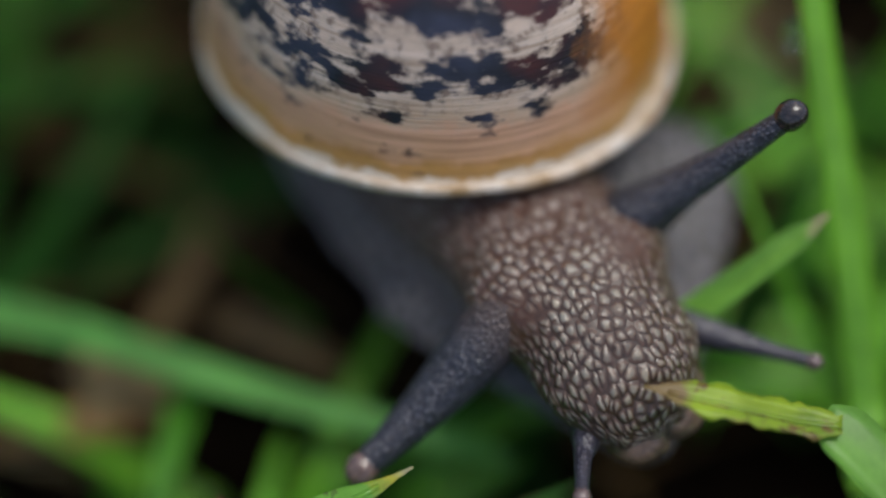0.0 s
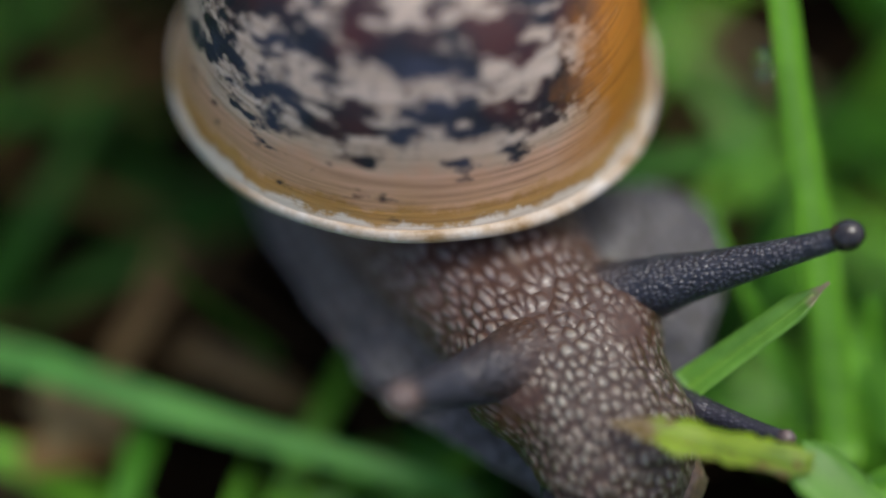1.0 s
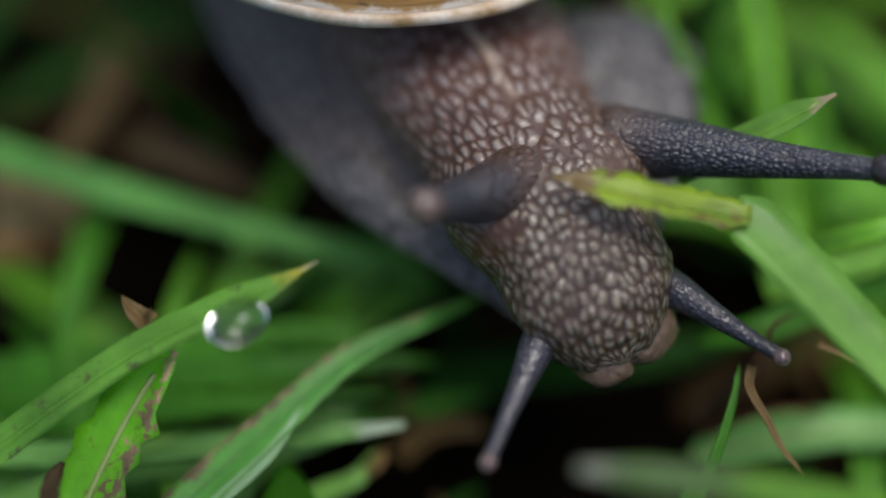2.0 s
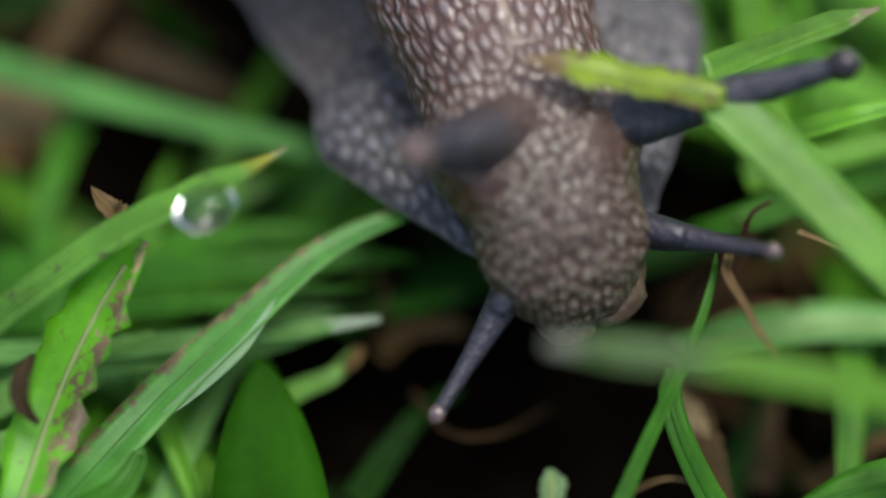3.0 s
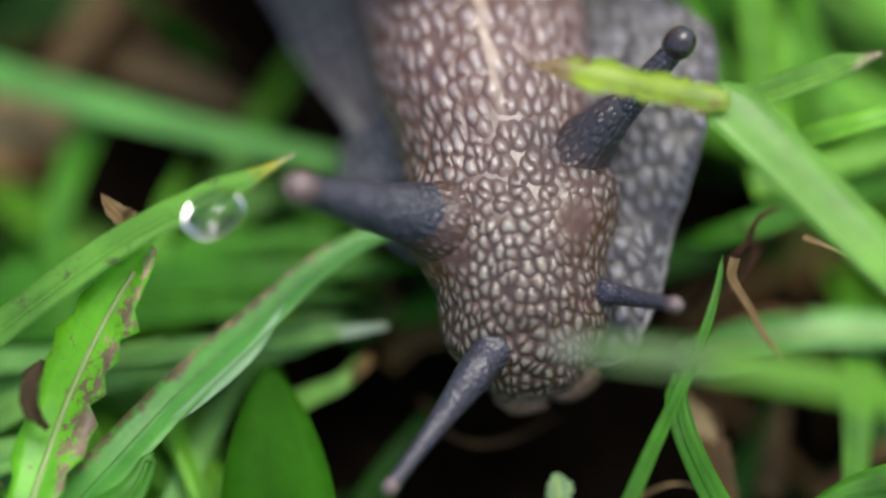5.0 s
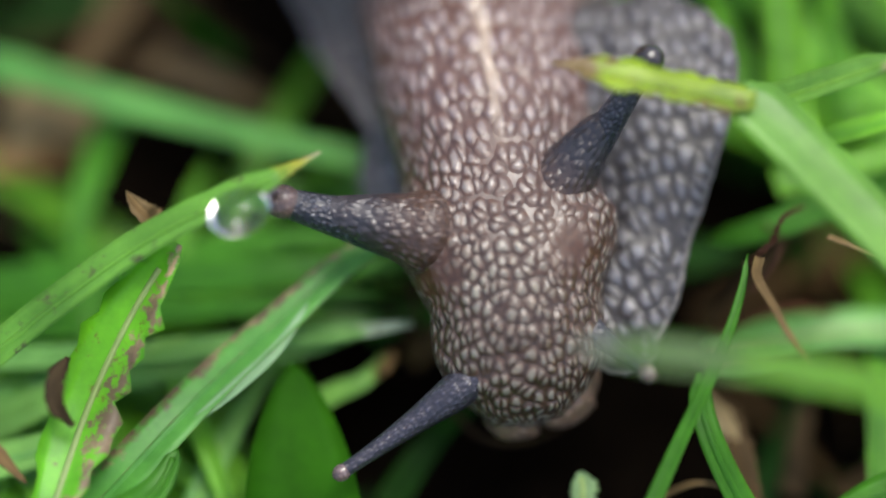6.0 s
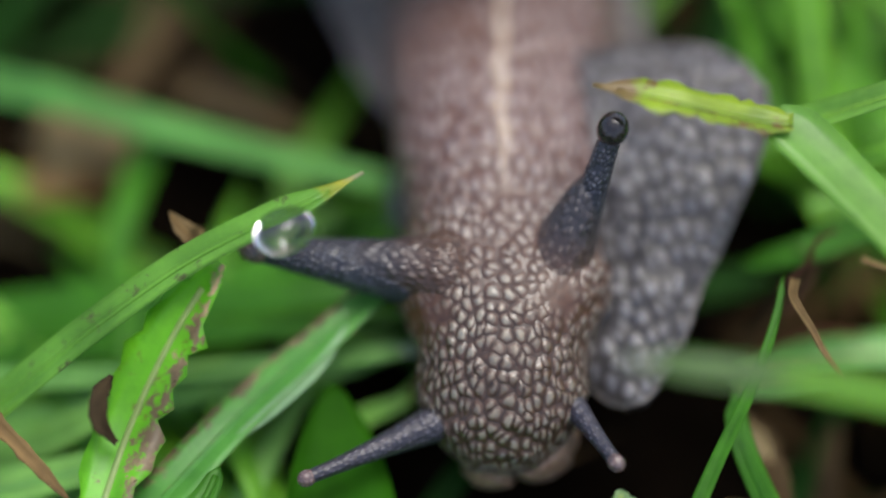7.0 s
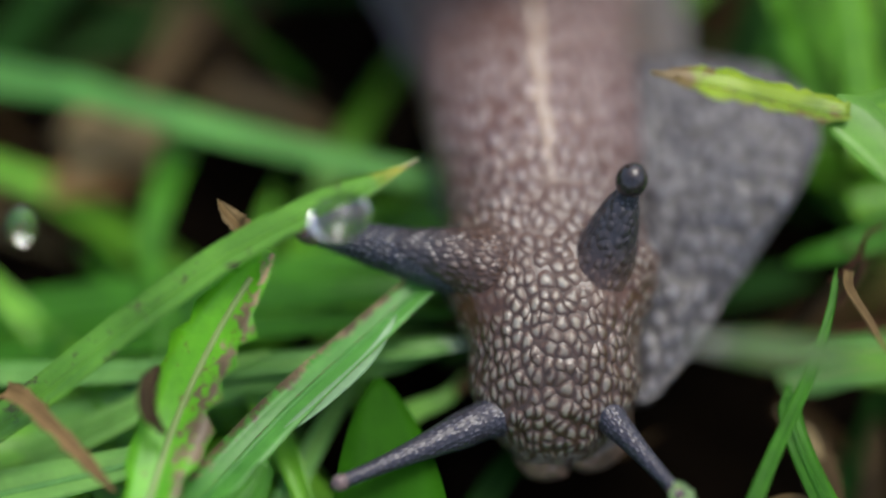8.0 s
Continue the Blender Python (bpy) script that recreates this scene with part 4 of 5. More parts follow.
blade("dry_grass", [(-19.2, -2.8, 7.5), (-19.7, -2.8, 8.5), (-20.4, -2.3, 9.0), (-20.9, -1.7, 9.5)], 1.7, straw_gold, "brown dried leaf end behind a grass blade", tip=0.08, ragged=0.3, fold=0.6)
blade("withered_leaf", [(-23.5, -14.6, 4.8), (-24.3, -14.0, 5.8), (-24.5, -12.5, 6.3), (-24.0, -10.7, 5.8)], 1.1, straw_dark, "curled brown leaf scrap beside a gnawed leaf", shape='leaf', ragged=0.3, fold=0.6)
blade("dry_grass", [(-32.1, 11.3, -5.0), (-28.3, 12.4, -4.0), (-25.6, 15.0, -5.0)], 3.5, straw_pale, "withered brown grass blade", tip=0.5)
blade("dry_grass", [(-24.6, 18.2, -7.0), (-18.8, 16.1, -6.0), (-14.1, 14.9, -6.0)], 2.2, straw_dark, "withered brown grass blade", tip=0.5)
blade("dry_grass", [(-25.6, 18.9, -8.0), (-22.6, 22.6, -7.0), (-19.8, 28.6, -7.0)], 2.2, straw_dark, "withered brown grass blade", tip=0.5)
blade("dry_grass", [(-37.9, 9.1, -6.0), (-32.0, 9.4, -5.0), (-25.2, 10.2, -6.0)], 3, straw_gold, "withered brown grass blade", tip=0.5)
blade("twig", [(14.0, -4.1, -2.0), (16.9, -2.1, 1.0), (19.8, 0.9, 2.0), (23.4, 4.0, 1.0)], 0.9, straw_dark, "thin dark red-brown twig", tip=0.8)
blade("grass_blade", [(-42.3, -16.5, -4.0), (-35.8, -15.5, -2.0), (-27.9, -14.0, -1.0), (-22.2, -12.7, 0.0)], 3.4, blade_pale, "pale green grass blade low in the lawn", tip=0.4)
blade("grass_blade", [(-25.4, -6.8, -4.0), (-21.0, -6.9, -3.0), (-13.6, -5.9, -2.0), (-6.8, -3.3, -3.0)], 3.4, blade_pale, "pale green grass blade low in the lawn", tip=0.4)
blade("grass_blade", [(-5.8, -14.9, -6.0), (-3.7, -11.9, -5.0), (-1.7, -9.3, -5.0), (0.8, -7.1, -6.0)], 2.0, blade_shaded, "green grass blade deep in the hollow, coloured as in shade", tip=0.3)
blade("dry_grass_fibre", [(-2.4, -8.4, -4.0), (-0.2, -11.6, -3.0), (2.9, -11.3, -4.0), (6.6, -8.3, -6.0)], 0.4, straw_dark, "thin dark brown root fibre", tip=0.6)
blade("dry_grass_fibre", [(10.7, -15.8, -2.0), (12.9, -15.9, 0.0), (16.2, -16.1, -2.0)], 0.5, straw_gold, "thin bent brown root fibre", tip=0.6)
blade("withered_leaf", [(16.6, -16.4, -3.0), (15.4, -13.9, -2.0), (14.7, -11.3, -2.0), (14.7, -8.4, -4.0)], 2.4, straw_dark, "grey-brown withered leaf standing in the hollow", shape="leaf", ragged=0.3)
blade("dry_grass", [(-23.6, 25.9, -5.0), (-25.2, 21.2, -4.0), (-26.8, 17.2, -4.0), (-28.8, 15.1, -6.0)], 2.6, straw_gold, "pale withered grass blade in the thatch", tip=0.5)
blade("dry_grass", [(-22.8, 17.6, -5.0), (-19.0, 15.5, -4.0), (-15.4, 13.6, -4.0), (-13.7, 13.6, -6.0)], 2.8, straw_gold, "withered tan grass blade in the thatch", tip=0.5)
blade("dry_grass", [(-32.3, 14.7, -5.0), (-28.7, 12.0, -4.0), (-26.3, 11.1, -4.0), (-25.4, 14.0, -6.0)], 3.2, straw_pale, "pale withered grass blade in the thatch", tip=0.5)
blade("grass_blade", [(-2.6, 0.6, -8.0), (2.6, 1.4, -7.0), (10.0, 1.8, -6.0), (17.8, 4.1, -7.0)], 3.4, blade_shaded, "broad green grass blade deep under the snail, coloured as in shade", tip=0.5)
blade("withered_leaf", [(15.3, -4.4, 5.5), (16.2, -4.3, 7.0), (17.0, -3.2, 6.5), (17.6, -2.0, 7.0), (19.3, -0.4, 6.0)], 0.42, straw_red, "thin red-brown torn leaf scrap", ragged=0.8, fold=0.6, tip=0.5)
blade("dry_grass_fibre", [(16.0, -5.2, 4.0), (17.4, -3.7, 5.0), (17.9, -1.6, 4.0), (17.0, 0.2, 3.0)], 0.28, straw_red, "thin red-brown curled root fibre", tip=0.6)
blade("grass_blade", [(-11.5, -10.1, -3.0), (-9.1, -9.2, -2.0), (-7.2, -8.5, -1.5), (-5.6, -6.3, -2.0)], 1.5, blade_pale, "pale green grass blade with a brown end in the hollow", tip=0.5)
blade("dry_grass", [(-7.1, -8.0, -2.0), (-6.0, -7.8, -1.0), (-5.5, -6.5, -1.5)], 1.1, straw_gold, "brown dried end of a low grass blade", tip=0.5, ragged=0.4)
blade("grass_blade", [(-7.4, -3.2, -5.0), (-4.2, -2.7, -4.0), (-1.0, -2.1, -4.0), (1.2, -1.0, -5.0)], 1.8, blade_cool, "green grass blade low under the head", tip=0.4)
blade("dry_grass", [(-4.6, -4.9, -6.0), (-2.8, -3.8, -5.0), (-0.3, -3.4, -5.0), (1.2, -3.3, -6.0)], 1.6, straw_gold, "withered tan grass blade under the head", tip=0.5)
blade("dry_grass_fibre", [(-5.9, -3.3, -3.0), (-4.4, -4.6, -2.0), (-4.1, -2.2, -2.0), (-4.6, -0.0, -3.0)], 0.5, straw_dark, "thin dark brown root fibre in the hollow", tip=0.6)
blade("dry_grass_fibre", [(14.4, -5.3, -2.0), (17.0, -4.8, 0.0), (19.4, -4.2, 0.0), (22.1, -3.7, -2.0)], 0.4, straw_red, "thin red-brown root fibre in the hollow", tip=0.6)
blade("dry_grass", [(19.4, -13.2, -8.0), (19.9, -10.2, -7.0), (20.8, -6.7, -7.0)], 1.6, straw_dark, "withered brown grass blade standing in the hollow", tip=0.5)
blade("dry_grass", [(22.1, -13.7, -7.0), (24.5, -12.2, -6.0), (27.2, -10.7, -6.0), (29.4, -9.8, -7.0)], 1.3, straw_dark, "withered brown grass blade in the thatch", tip=0.5)
blade("small_leaf", [(5.4, -19.2, 2.0), (5.5, -18.6, 3.0), (5.6, -17.8, 3.5), (5.4, -17.0, 4.0)], 1.5, rib_pale, "small pale serrated leaf tip", shape="leaf", tip=0.1, fold=0.5, ragged=0.5)


def water():
    m, nt, b = mat_new("water")
    b.inputs["Base Color"].default_value = (1, 1, 1, 1)
    b.inputs["Transmission Weight"].default_value = 1.0
    b.inputs["IOR"].default_value = 1.333
    b.inputs["Roughness"].default_value = 0.0
    return m


water_clear = water()


def dewdrop(x, y, z, long, thick, turn, label):
    """A clear drop clinging to a blade, flatter where it holds on."""
    bm = bmesh.new()
    bmesh.ops.create_uvsphere(bm, u_segments=32, v_segments=20, radius=MM)
    for v in bm.verts:
        q = v.co / MM
        v.co = Vector((q.x * long / 2, q.y * thick / 2, q.z * thick / 2 * (0.75 if q.z > 0 else 1.0))) * MM
    bmesh.ops.rotate(bm, matrix=Matrix.Rotation(radians(turn), 3, "Z"), verts=bm.verts)
    ob = part("dewdrop", bm, water_clear, None)
    ob.location = (x * MM, y * MM, z * MM)
    return tagged(ob, label, "water drop", "dewdrops")


dewdrop(-13.8, -5.1, 12.8, 3.7, 2.8, 28, "clear dewdrop hanging under a grass blade")
dewdrop(13.7, 26.1, 18.0, 1.1, 1.9, 0, "small clear dewdrop on an upright grass blade")
dewdrop(-31.5, -5.4, 12.0, 1.6, 2.2, 0, "clear dewdrop among the grass")

def motions():
    walk(snail, [
        (0, at_mm(-8.35, 29.02, 14.40)),
        (0.5, at_mm(-8.36, 28.33, 14.40)),
        (1, at_mm(-7.63, 27.99, 14.40)),
        (1.5, at_mm(-7.42, 27.44, 14.40)),
        (2, at_mm(-6.08, 26.57, 14.40)),
        (2.2, at_mm(-5.71, 26.49, 14.40)),
        (3.5, at_mm(-3.29, 26.25, 14.40)),
        (4, at_mm(-2.26, 25.87, 14.40)),
        (4.5, at_mm(-2.17, 25.36, 14.40)),
        (6, at_mm(-5.01, 27.74, 14.40)),
        (6.5, at_mm(-5.76, 29.66, 14.40)),
        (7, at_mm(-6.15, 30.59, 14.40)),
        (7.5, at_mm(-6.82, 30.21, 14.40)),
        (8, at_mm(-7.15, 30.08, 14.40)),
    ])
    walk(head, [
        (0, at_mm(7.87, -17.52, 2.09, -17.00, 0.00, 28.00)),
        (0.5, at_mm(8.52, -18.36, 1.62, -15.25, 0.00, 30.00)),
        (1, at_mm(8.85, -19.04, 1.14, -13.50, 0.00, 30.00)),
        (1.5, at_mm(10.23, -19.88, 0.58, -11.75, 0.00, 28.00)),
        (2, at_mm(9.92, -21.98, 0.03, -10.00, 0.00, 24.00)),
        (2.2, at_mm(9.89, -22.70, 0.09, -6.07, 0.00, 22.00)),
        (3.5, at_mm(8.71, -27.85, -0.88, 6.00, 0.00, 16.00)),
        (4, at_mm(7.67, -27.63, -1.76, 6.33, 0.00, 14.50)),
        (4.5, at_mm(5.61, -27.56, -3.40, 6.67, 0.00, 11.00)),
        (6, at_mm(6.45, -31.39, -4.89, 2.67, 0.00, 7.00)),
        (6.5, at_mm(5.81, -33.66, -5.65, -1.00, 0.00, 3.00)),
        (7, at_mm(4.96, -35.21, -6.41, -0.67, 0.00, 0.00)),
        (7.5, at_mm(5.28, -34.76, -6.91, -0.33, 0.00, 0.00)),
        (8, at_mm(5.99, -33.91, -7.40, 0.00, 0.00, 2.00)),
    ])
    walk(foot, [
        (0, at_mm(2.14, -6.59, -8.40, 0.00, 0.00, 25.00)),
        (0.5, at_mm(2.72, -7.08, -8.50, 0.00, 0.00, 24.50)),
        (1, at_mm(2.54, -7.92, -8.60, 0.00, 0.00, 24.00)),
        (1.5, at_mm(2.54, -8.41, -8.70, 0.00, 0.00, 23.00)),
        (2, at_mm(1.43, -8.59, -8.80, 0.00, 0.00, 22.00)),
        (2.2, at_mm(1.44, -8.84, -8.90, 0.00, 0.00, 22.00)),
        (3.5, at_mm(1.41, -10.08, -9.55, 0.00, 0.00, 19.00)),
        (4, at_mm(1.07, -9.88, -9.80, 0.00, 0.00, 18.00)),
        (4.5, at_mm(0.87, -9.05, -10.05, 0.00, 0.00, 17.25)),
        (6, at_mm(3.49, -11.45, -10.80, 0.00, 0.00, 15.00)),
        (6.5, at_mm(4.29, -12.73, -11.35, 0.00, 0.00, 14.50)),
        (7, at_mm(4.80, -12.90, -11.90, 0.00, 0.00, 14.00)),
        (7.5, at_mm(5.77, -11.54, -12.45, 0.00, 0.00, 13.50)),
        (8, at_mm(6.42, -10.56, -13.00, 0.00, 0.00, 13.00)),
    ])
    walk(foot_front, [
        (0, at_mm(7.64, -10.86, -7.00, 6.00, -6.00, 22.00)),
        (0.5, at_mm(8.24, -11.47, -7.07, 6.00, -5.71, 21.00)),
        (1, at_mm(8.02, -12.26, -7.15, 6.00, -5.43, 20.00)),
        (1.5, at_mm(8.80, -13.38, -7.22, 6.00, -5.14, 19.00)),
        (2, at_mm(8.27, -14.02, -7.30, 6.00, -4.86, 18.00)),
        (2.2, at_mm(8.11, -14.72, -7.33, 6.00, -4.74, 18.00)),
        (3.5, at_mm(7.37, -20.07, -7.53, 7.44, -4.00, 20.00)),
        (4, at_mm(6.56, -20.21, -7.60, 8.00, -5.00, 20.00)),
        (4.5, at_mm(6.18, -19.61, -8.20, 9.25, -12.00, 18.00)),
        (6, at_mm(8.65, -22.42, -8.16, 13.00, -20.00, 15.00)),
        (6.5, at_mm(9.16, -24.85, -7.67, 13.00, -19.50, 12.00)),
        (7, at_mm(9.56, -25.25, -9.01, 13.00, -19.00, 8.00)),
        (7.5, at_mm(10.39, -24.26, -10.02, 13.00, -17.50, 3.00)),
        (8, at_mm(10.93, -23.52, -11.00, 13.00, -16.00, -2.00)),
    ])
    walk(tentacle_right, [
        (0, at_mm(7.37, -15.56, -2.49, -12.85, 51.55, 0.00)),
        (0.5, at_mm(7.74, -14.96, -2.47, -3.16, 59.95, 0.00)),
        (1, at_mm(9.25, -15.73, -1.94, -2.25, 64.68, 0.00)),
        (1.5, at_mm(11.97, -16.45, -1.80, 5.46, 71.77, 0.00)),
        (2, at_mm(12.71, -18.61, -1.94, 14.54, 78.38, 0.00)),
        (2.2, at_mm(12.74, -19.74, -1.83, 15.34, 80.08, 0.00)),
        (3.5, at_mm(6.90, -27.44, -4.45, -18.21, 65.43, 0.00)),
        (4, at_mm(5.35, -26.62, -6.25, -21.26, 58.08, 0.00)),
        (4.5, at_mm(3.90, -27.15, -9.07, -23.18, 49.33, 0.00)),
        (6, at_mm(4.76, -32.47, -11.44, -29.82, 39.28, 0.00)),
        (6.5, at_mm(5.59, -36.74, -13.65, -32.29, 26.75, 0.00)),
        (7, at_mm(5.39, -38.33, -14.18, -31.77, 23.07, 0.00)),
        (7.5, at_mm(5.28, -38.56, -16.76, -26.22, 16.56, 0.00)),
        (8, at_mm(6.18, -38.29, -18.31, -22.75, 14.19, 0.00)),
    ])
    walk(collar_right, [
        (0, at_mm(10.97, -14.52, -0.92, -12.85, 51.55, 0.00)),
        (0.5, at_mm(11.78, -14.72, -1.40, -3.16, 59.95, 0.00)),
        (1, at_mm(12.07, -15.62, -1.88, -2.25, 64.68, 0.00)),
        (1.5, at_mm(13.94, -16.65, -2.44, 5.46, 71.77, 0.00)),
        (2, at_mm(13.90, -18.93, -2.99, 14.54, 78.38, 0.00)),
        (2.2, at_mm(13.82, -20.04, -2.94, 15.34, 80.08, 0.00)),
        (3.5, at_mm(10.91, -26.00, -2.79, -18.21, 65.43, 0.00)),
        (4, at_mm(9.73, -24.64, -3.70, -21.26, 58.08, 0.00)),
        (4.5, at_mm(8.52, -24.55, -5.30, -23.18, 49.33, 0.00)),
        (6, at_mm(8.75, -28.84, -6.79, -29.82, 39.28, 0.00)),
        (6.5, at_mm(8.79, -32.23, -7.54, -32.29, 26.75, 0.00)),
        (7, at_mm(8.00, -34.18, -8.31, -31.77, 23.07, 0.00)),
        (7.5, at_mm(7.75, -34.25, -8.82, -26.22, 16.56, 0.00)),
        (8, at_mm(8.56, -34.15, -9.32, -22.75, 14.19, 0.00)),
    ])
    walk(tentacle_left, [
        (0, at_mm(5.32, -19.44, 0.25, 40.70, -119.62, 0.00)),
        (0.5, at_mm(8.36, -17.99, -1.44, 37.29, -59.05, 0.00)),
        (1, at_mm(9.30, -18.30, -2.79, 30.66, -50.92, 0.00)),
        (1.5, at_mm(10.67, -18.40, -4.22, 32.51, -41.69, 0.00)),
        (2, at_mm(10.63, -20.05, -4.73, 31.52, -40.72, 0.00)),
        (2.2, at_mm(10.64, -20.84, -4.46, 31.91, -40.46, 0.00)),
        (3.5, at_mm(7.64, -25.49, -4.92, 33.73, -36.73, 0.00)),
        (4, at_mm(5.28, -26.51, -5.63, 27.15, -44.71, 0.00)),
        (4.5, at_mm(4.76, -26.69, -7.73, 19.30, -47.62, 0.00)),
        (6, at_mm(7.11, -31.76, -7.95, -5.06, -75.50, 0.00)),
        (6.5, at_mm(6.38, -33.33, -8.15, -2.31, -79.24, 0.00)),
        (7, at_mm(4.46, -34.66, -8.49, -3.17, -81.31, 0.00)),
        (7.5, at_mm(4.55, -34.49, -8.92, -6.18, -82.17, 0.00)),
        (8, at_mm(5.67, -33.98, -9.54, -8.17, -82.04, 0.00)),
    ])
    walk(collar_left, [
        (0, at_mm(6.17, -18.69, -0.79, 40.70, -119.62, 0.00)),
        (0.5, at_mm(5.93, -20.15, 0.04, 37.29, -59.05, 0.00)),
        (1, at_mm(6.47, -20.49, -0.44, 30.66, -50.92, 0.00)),
        (1.5, at_mm(7.86, -21.12, -1.00, 32.51, -41.69, 0.00)),
        (2, at_mm(7.97, -22.59, -1.55, 31.52, -40.72, 0.00)),
        (2.2, at_mm(8.06, -23.32, -1.42, 31.91, -40.46, 0.00)),
        (3.5, at_mm(5.58, -27.72, -2.26, 33.73, -36.73, 0.00)),
        (4, at_mm(2.75, -28.29, -3.16, 27.15, -44.71, 0.00)),
        (4.5, at_mm(1.71, -28.12, -4.98, 19.30, -47.62, 0.00)),
        (6, at_mm(1.44, -31.23, -6.50, -5.06, -75.50, 0.00)),
        (6.5, at_mm(1.58, -33.13, -7.25, -2.31, -79.24, 0.00)),
        (7, at_mm(1.25, -34.47, -8.01, -3.17, -81.31, 0.00)),
        (7.5, at_mm(1.53, -34.15, -8.52, -6.18, -82.17, 0.00)),
        (8, at_mm(1.85, -33.43, -9.01, -8.17, -82.04, 0.00)),
    ])
    walk(feeler_right, [
        (0, at_mm(14.21, -19.72, -2.70, 18.57, 86.14, 0.00)),
        (0.5, at_mm(15.34, -20.81, -3.19, 12.31, 96.24, 0.00)),
        (1, at_mm(14.66, -20.66, -4.20, 29.05, 61.72, 0.00)),
        (1.5, at_mm(16.39, -24.68, -4.16, 27.26, 90.41, 0.00)),
        (2, at_mm(16.08, -26.56, -4.69, 36.46, 89.38, 0.00)),
        (2.2, at_mm(16.05, -26.96, -5.19, 38.71, 89.15, 0.00)),
        (3.5, at_mm(12.24, -30.48, -7.94, 13.48, 56.31, 0.00)),
        (4, at_mm(9.52, -29.60, -9.11, 15.51, 53.69, 0.00)),
        (4.5, at_mm(8.13, -29.90, -9.76, 19.51, 52.22, 0.00)),
        (6, at_mm(8.79, -33.32, -10.43, 47.14, 61.05, 0.00)),
        (6.5, at_mm(8.09, -36.62, -10.98, 53.03, 64.41, 0.00)),
        (7, at_mm(7.15, -38.35, -11.64, 59.42, 66.06, 0.00)),
        (7.5, at_mm(7.79, -38.80, -11.91, 63.58, 75.78, 0.00)),
        (8, at_mm(7.81, -39.73, -12.49, 56.88, 74.11, 0.00)),
    ])
    walk(root_right, [
        (0, at_mm(14.52, -19.82, -2.68, 18.57, 86.14, 0.00)),
        (0.5, at_mm(14.85, -20.71, -3.15, 12.31, 96.24, 0.00)),
        (1, at_mm(15.70, -21.32, -3.63, 29.05, 61.72, 0.00)),
        (1.5, at_mm(16.68, -24.82, -4.15, 27.26, 90.41, 0.00)),
        (2, at_mm(16.38, -26.79, -4.69, 36.46, 89.38, 0.00)),
        (2.2, at_mm(16.31, -27.31, -4.98, 38.71, 89.15, 0.00)),
        (3.5, at_mm(13.24, -31.15, -6.60, 13.48, 56.31, 0.00)),
        (4, at_mm(10.93, -30.45, -7.44, 15.51, 53.69, 0.00)),
        (4.5, at_mm(9.82, -30.72, -8.35, 19.51, 52.22, 0.00)),
        (6, at_mm(10.09, -34.91, -9.72, 47.14, 61.05, 0.00)),
        (6.5, at_mm(9.15, -38.17, -10.48, 53.03, 64.41, 0.00)),
        (7, at_mm(8.02, -39.94, -11.27, 59.42, 66.06, 0.00)),
        (7.5, at_mm(8.25, -39.76, -11.81, 63.58, 75.78, 0.00)),
        (8, at_mm(8.36, -40.60, -12.35, 56.88, 74.11, 0.00)),
    ])
    walk(feeler_left, [
        (0, at_mm(9.58, -23.07, -4.19, 69.24, -15.99, 0.00)),
        (0.5, at_mm(9.02, -23.16, -4.96, 65.92, -14.84, 0.00)),
        (1, at_mm(9.55, -23.67, -5.20, 66.21, -28.76, 0.00)),
        (1.5, at_mm(10.96, -26.24, -4.90, 72.80, -52.62, 0.00)),
        (2, at_mm(9.97, -29.72, -5.07, 68.17, -82.54, 0.00)),
        (2.2, at_mm(9.88, -30.15, -5.57, 67.17, -85.05, 0.00)),
        (3.5, at_mm(6.73, -33.58, -7.61, 49.70, -131.12, 0.00)),
        (4, at_mm(5.16, -33.96, -8.37, 61.99, -102.25, 0.00)),
        (4.5, at_mm(4.18, -34.59, -8.82, 63.69, -92.43, 0.00)),
        (6, at_mm(4.63, -38.77, -10.13, 31.96, -106.72, 0.00)),
        (6.5, at_mm(3.38, -40.65, -10.90, 32.73, -88.93, 0.00)),
        (7, at_mm(2.19, -42.09, -11.70, 26.73, -88.59, 0.00)),
        (7.5, at_mm(1.68, -41.63, -12.27, 30.73, -85.22, 0.00)),
        (8, at_mm(2.10, -41.79, -12.80, 27.64, -86.51, 0.00)),
    ])
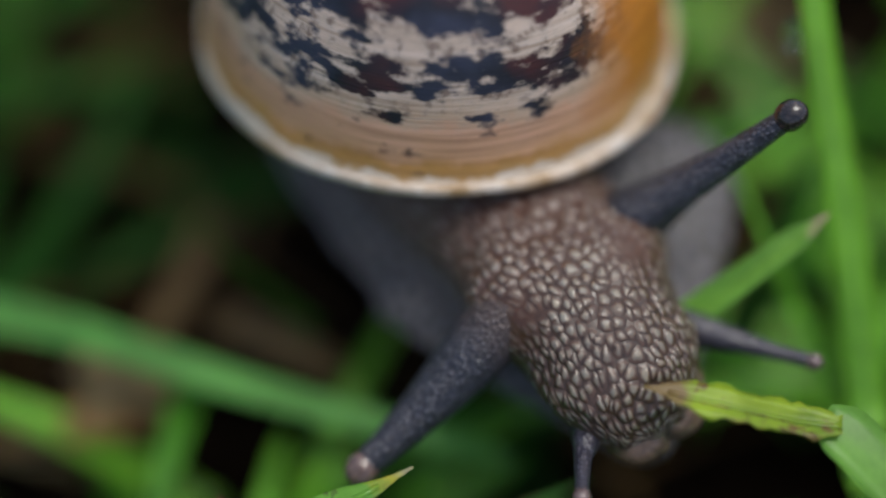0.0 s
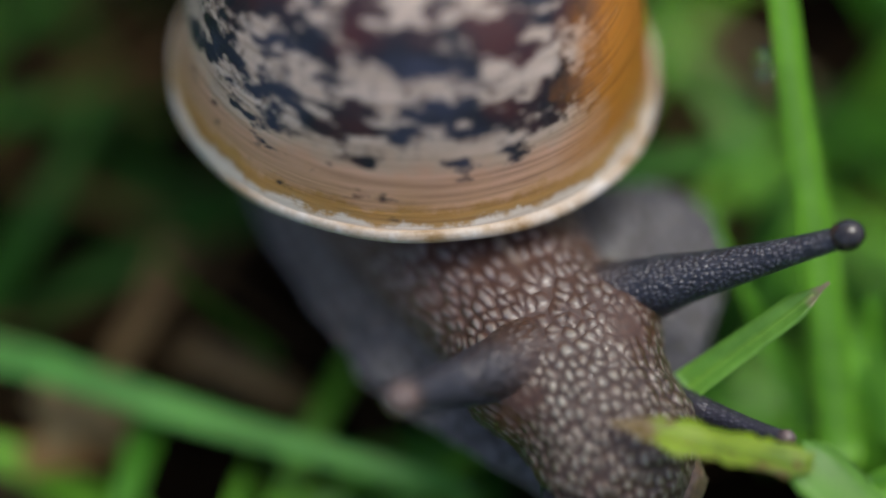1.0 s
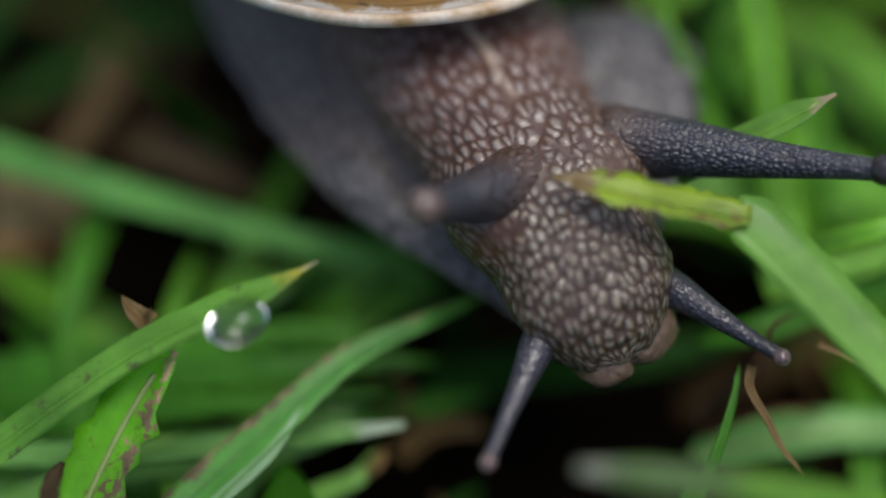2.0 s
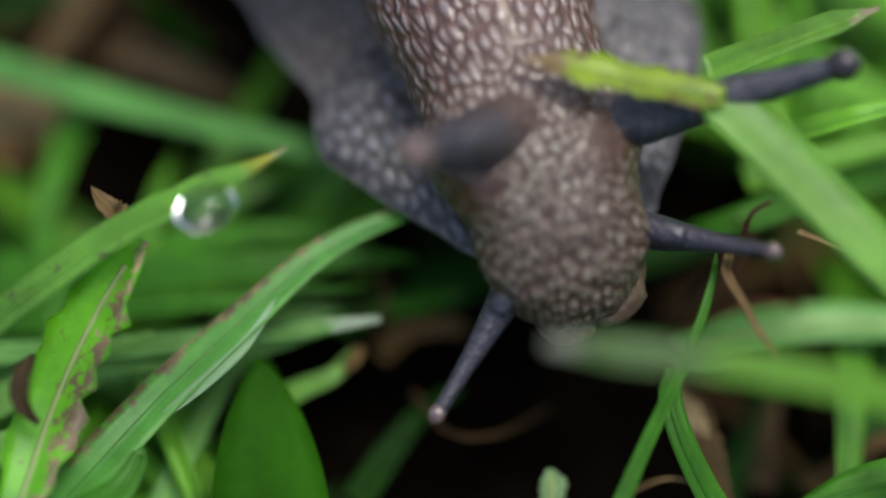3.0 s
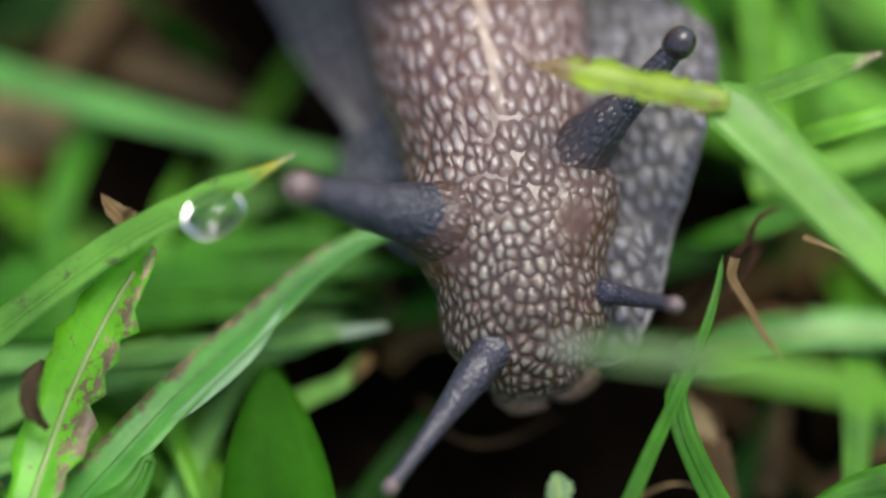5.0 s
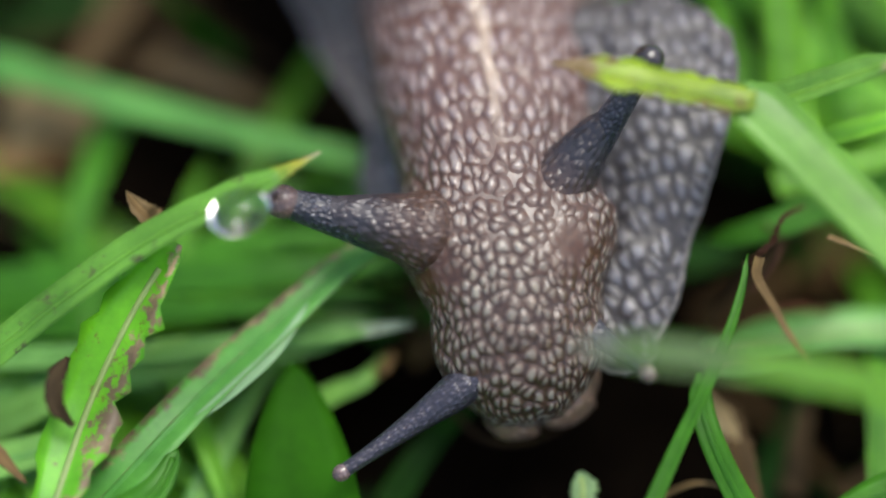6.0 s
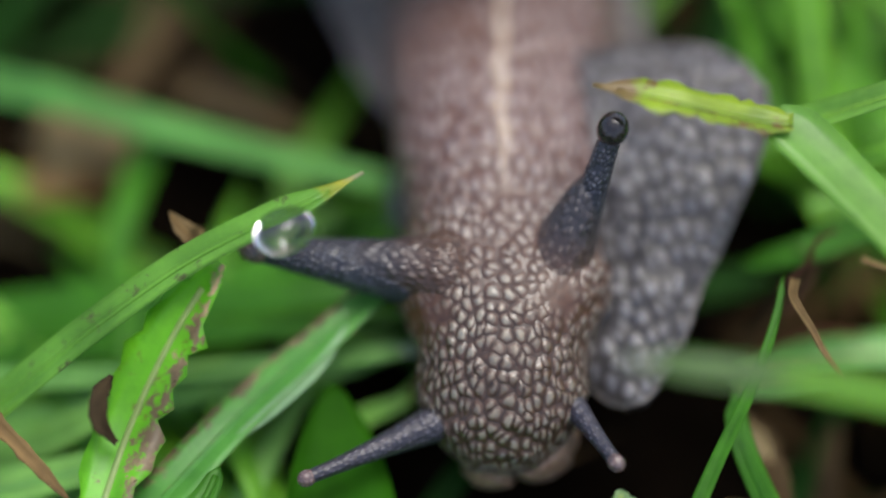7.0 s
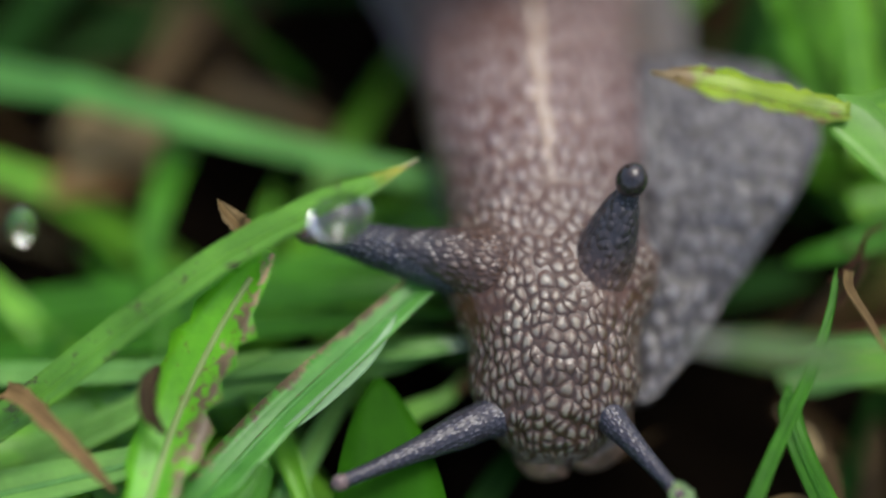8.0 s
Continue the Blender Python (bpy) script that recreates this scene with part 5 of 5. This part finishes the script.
    walk(root_left, [
        (0, at_mm(9.26, -26.17, -3.05, 69.24, -15.99, 0.00)),
        (0.5, at_mm(8.64, -26.46, -3.50, 65.92, -14.84, 0.00)),
        (1, at_mm(8.91, -26.74, -3.98, 66.21, -28.76, 0.00)),
        (1.5, at_mm(10.50, -28.10, -4.52, 72.80, -52.62, 0.00)),
        (2, at_mm(9.84, -30.04, -5.05, 68.17, -82.54, 0.00)),
        (2.2, at_mm(9.76, -30.54, -5.34, 67.17, -85.05, 0.00)),
        (3.5, at_mm(6.73, -33.89, -6.96, 49.70, -131.12, 0.00)),
        (4, at_mm(5.02, -34.52, -7.80, 61.99, -102.25, 0.00)),
        (4.5, at_mm(4.00, -34.98, -8.75, 63.69, -92.43, 0.00)),
        (6, at_mm(4.59, -38.79, -10.14, 31.96, -106.72, 0.00)),
        (6.5, at_mm(3.13, -40.80, -10.90, 32.73, -88.93, 0.00)),
        (7, at_mm(1.96, -42.21, -11.69, 26.73, -88.59, 0.00)),
        (7.5, at_mm(1.38, -41.81, -12.25, 30.73, -85.22, 0.00)),
        (8, at_mm(1.84, -41.92, -12.79, 27.64, -86.51, 0.00)),
    ])
    walk(stirred, [
        (0, at_mm(9.53, 10.85, 13.01, 0.00, 0.00, 22.73)),
        (0.5, at_mm(10.09, 9.59, 13.03, 0.00, 0.00, 24.90)),
        (1, at_mm(11.03, 8.38, 13.05, 0.00, 0.00, 22.41)),
        (1.5, at_mm(11.90, 6.48, 13.00, 0.00, 0.00, 16.04)),
        (2, at_mm(14.11, 6.43, 12.92, 0.00, 0.00, 10.12)),
        (2.2, at_mm(15.17, 7.16, 12.89, 0.00, 0.00, 4.49)),
        (3.5, at_mm(17.73, 3.86, 12.87, 0.00, 0.00, -0.03)),
        (4, at_mm(16.48, 3.25, 12.90, 0.00, 0.00, 0.70)),
        (4.5, at_mm(16.82, 2.63, 13.00, 0.00, 0.00, 0.00)),
        (6, at_mm(17.29, 2.63, 13.04, 0.00, 0.00, -1.71)),
        (6.5, at_mm(17.48, 2.58, 13.05, 0.00, 0.00, -1.37)),
        (7, at_mm(17.90, 3.09, 13.08, 0.00, 0.00, -3.25)),
        (7.5, at_mm(18.06, 2.95, 13.15, 0.00, 0.00, -4.07)),
        (8, at_mm(18.43, 3.21, 13.21, 0.00, 0.00, -4.10)),
    ])


motions()
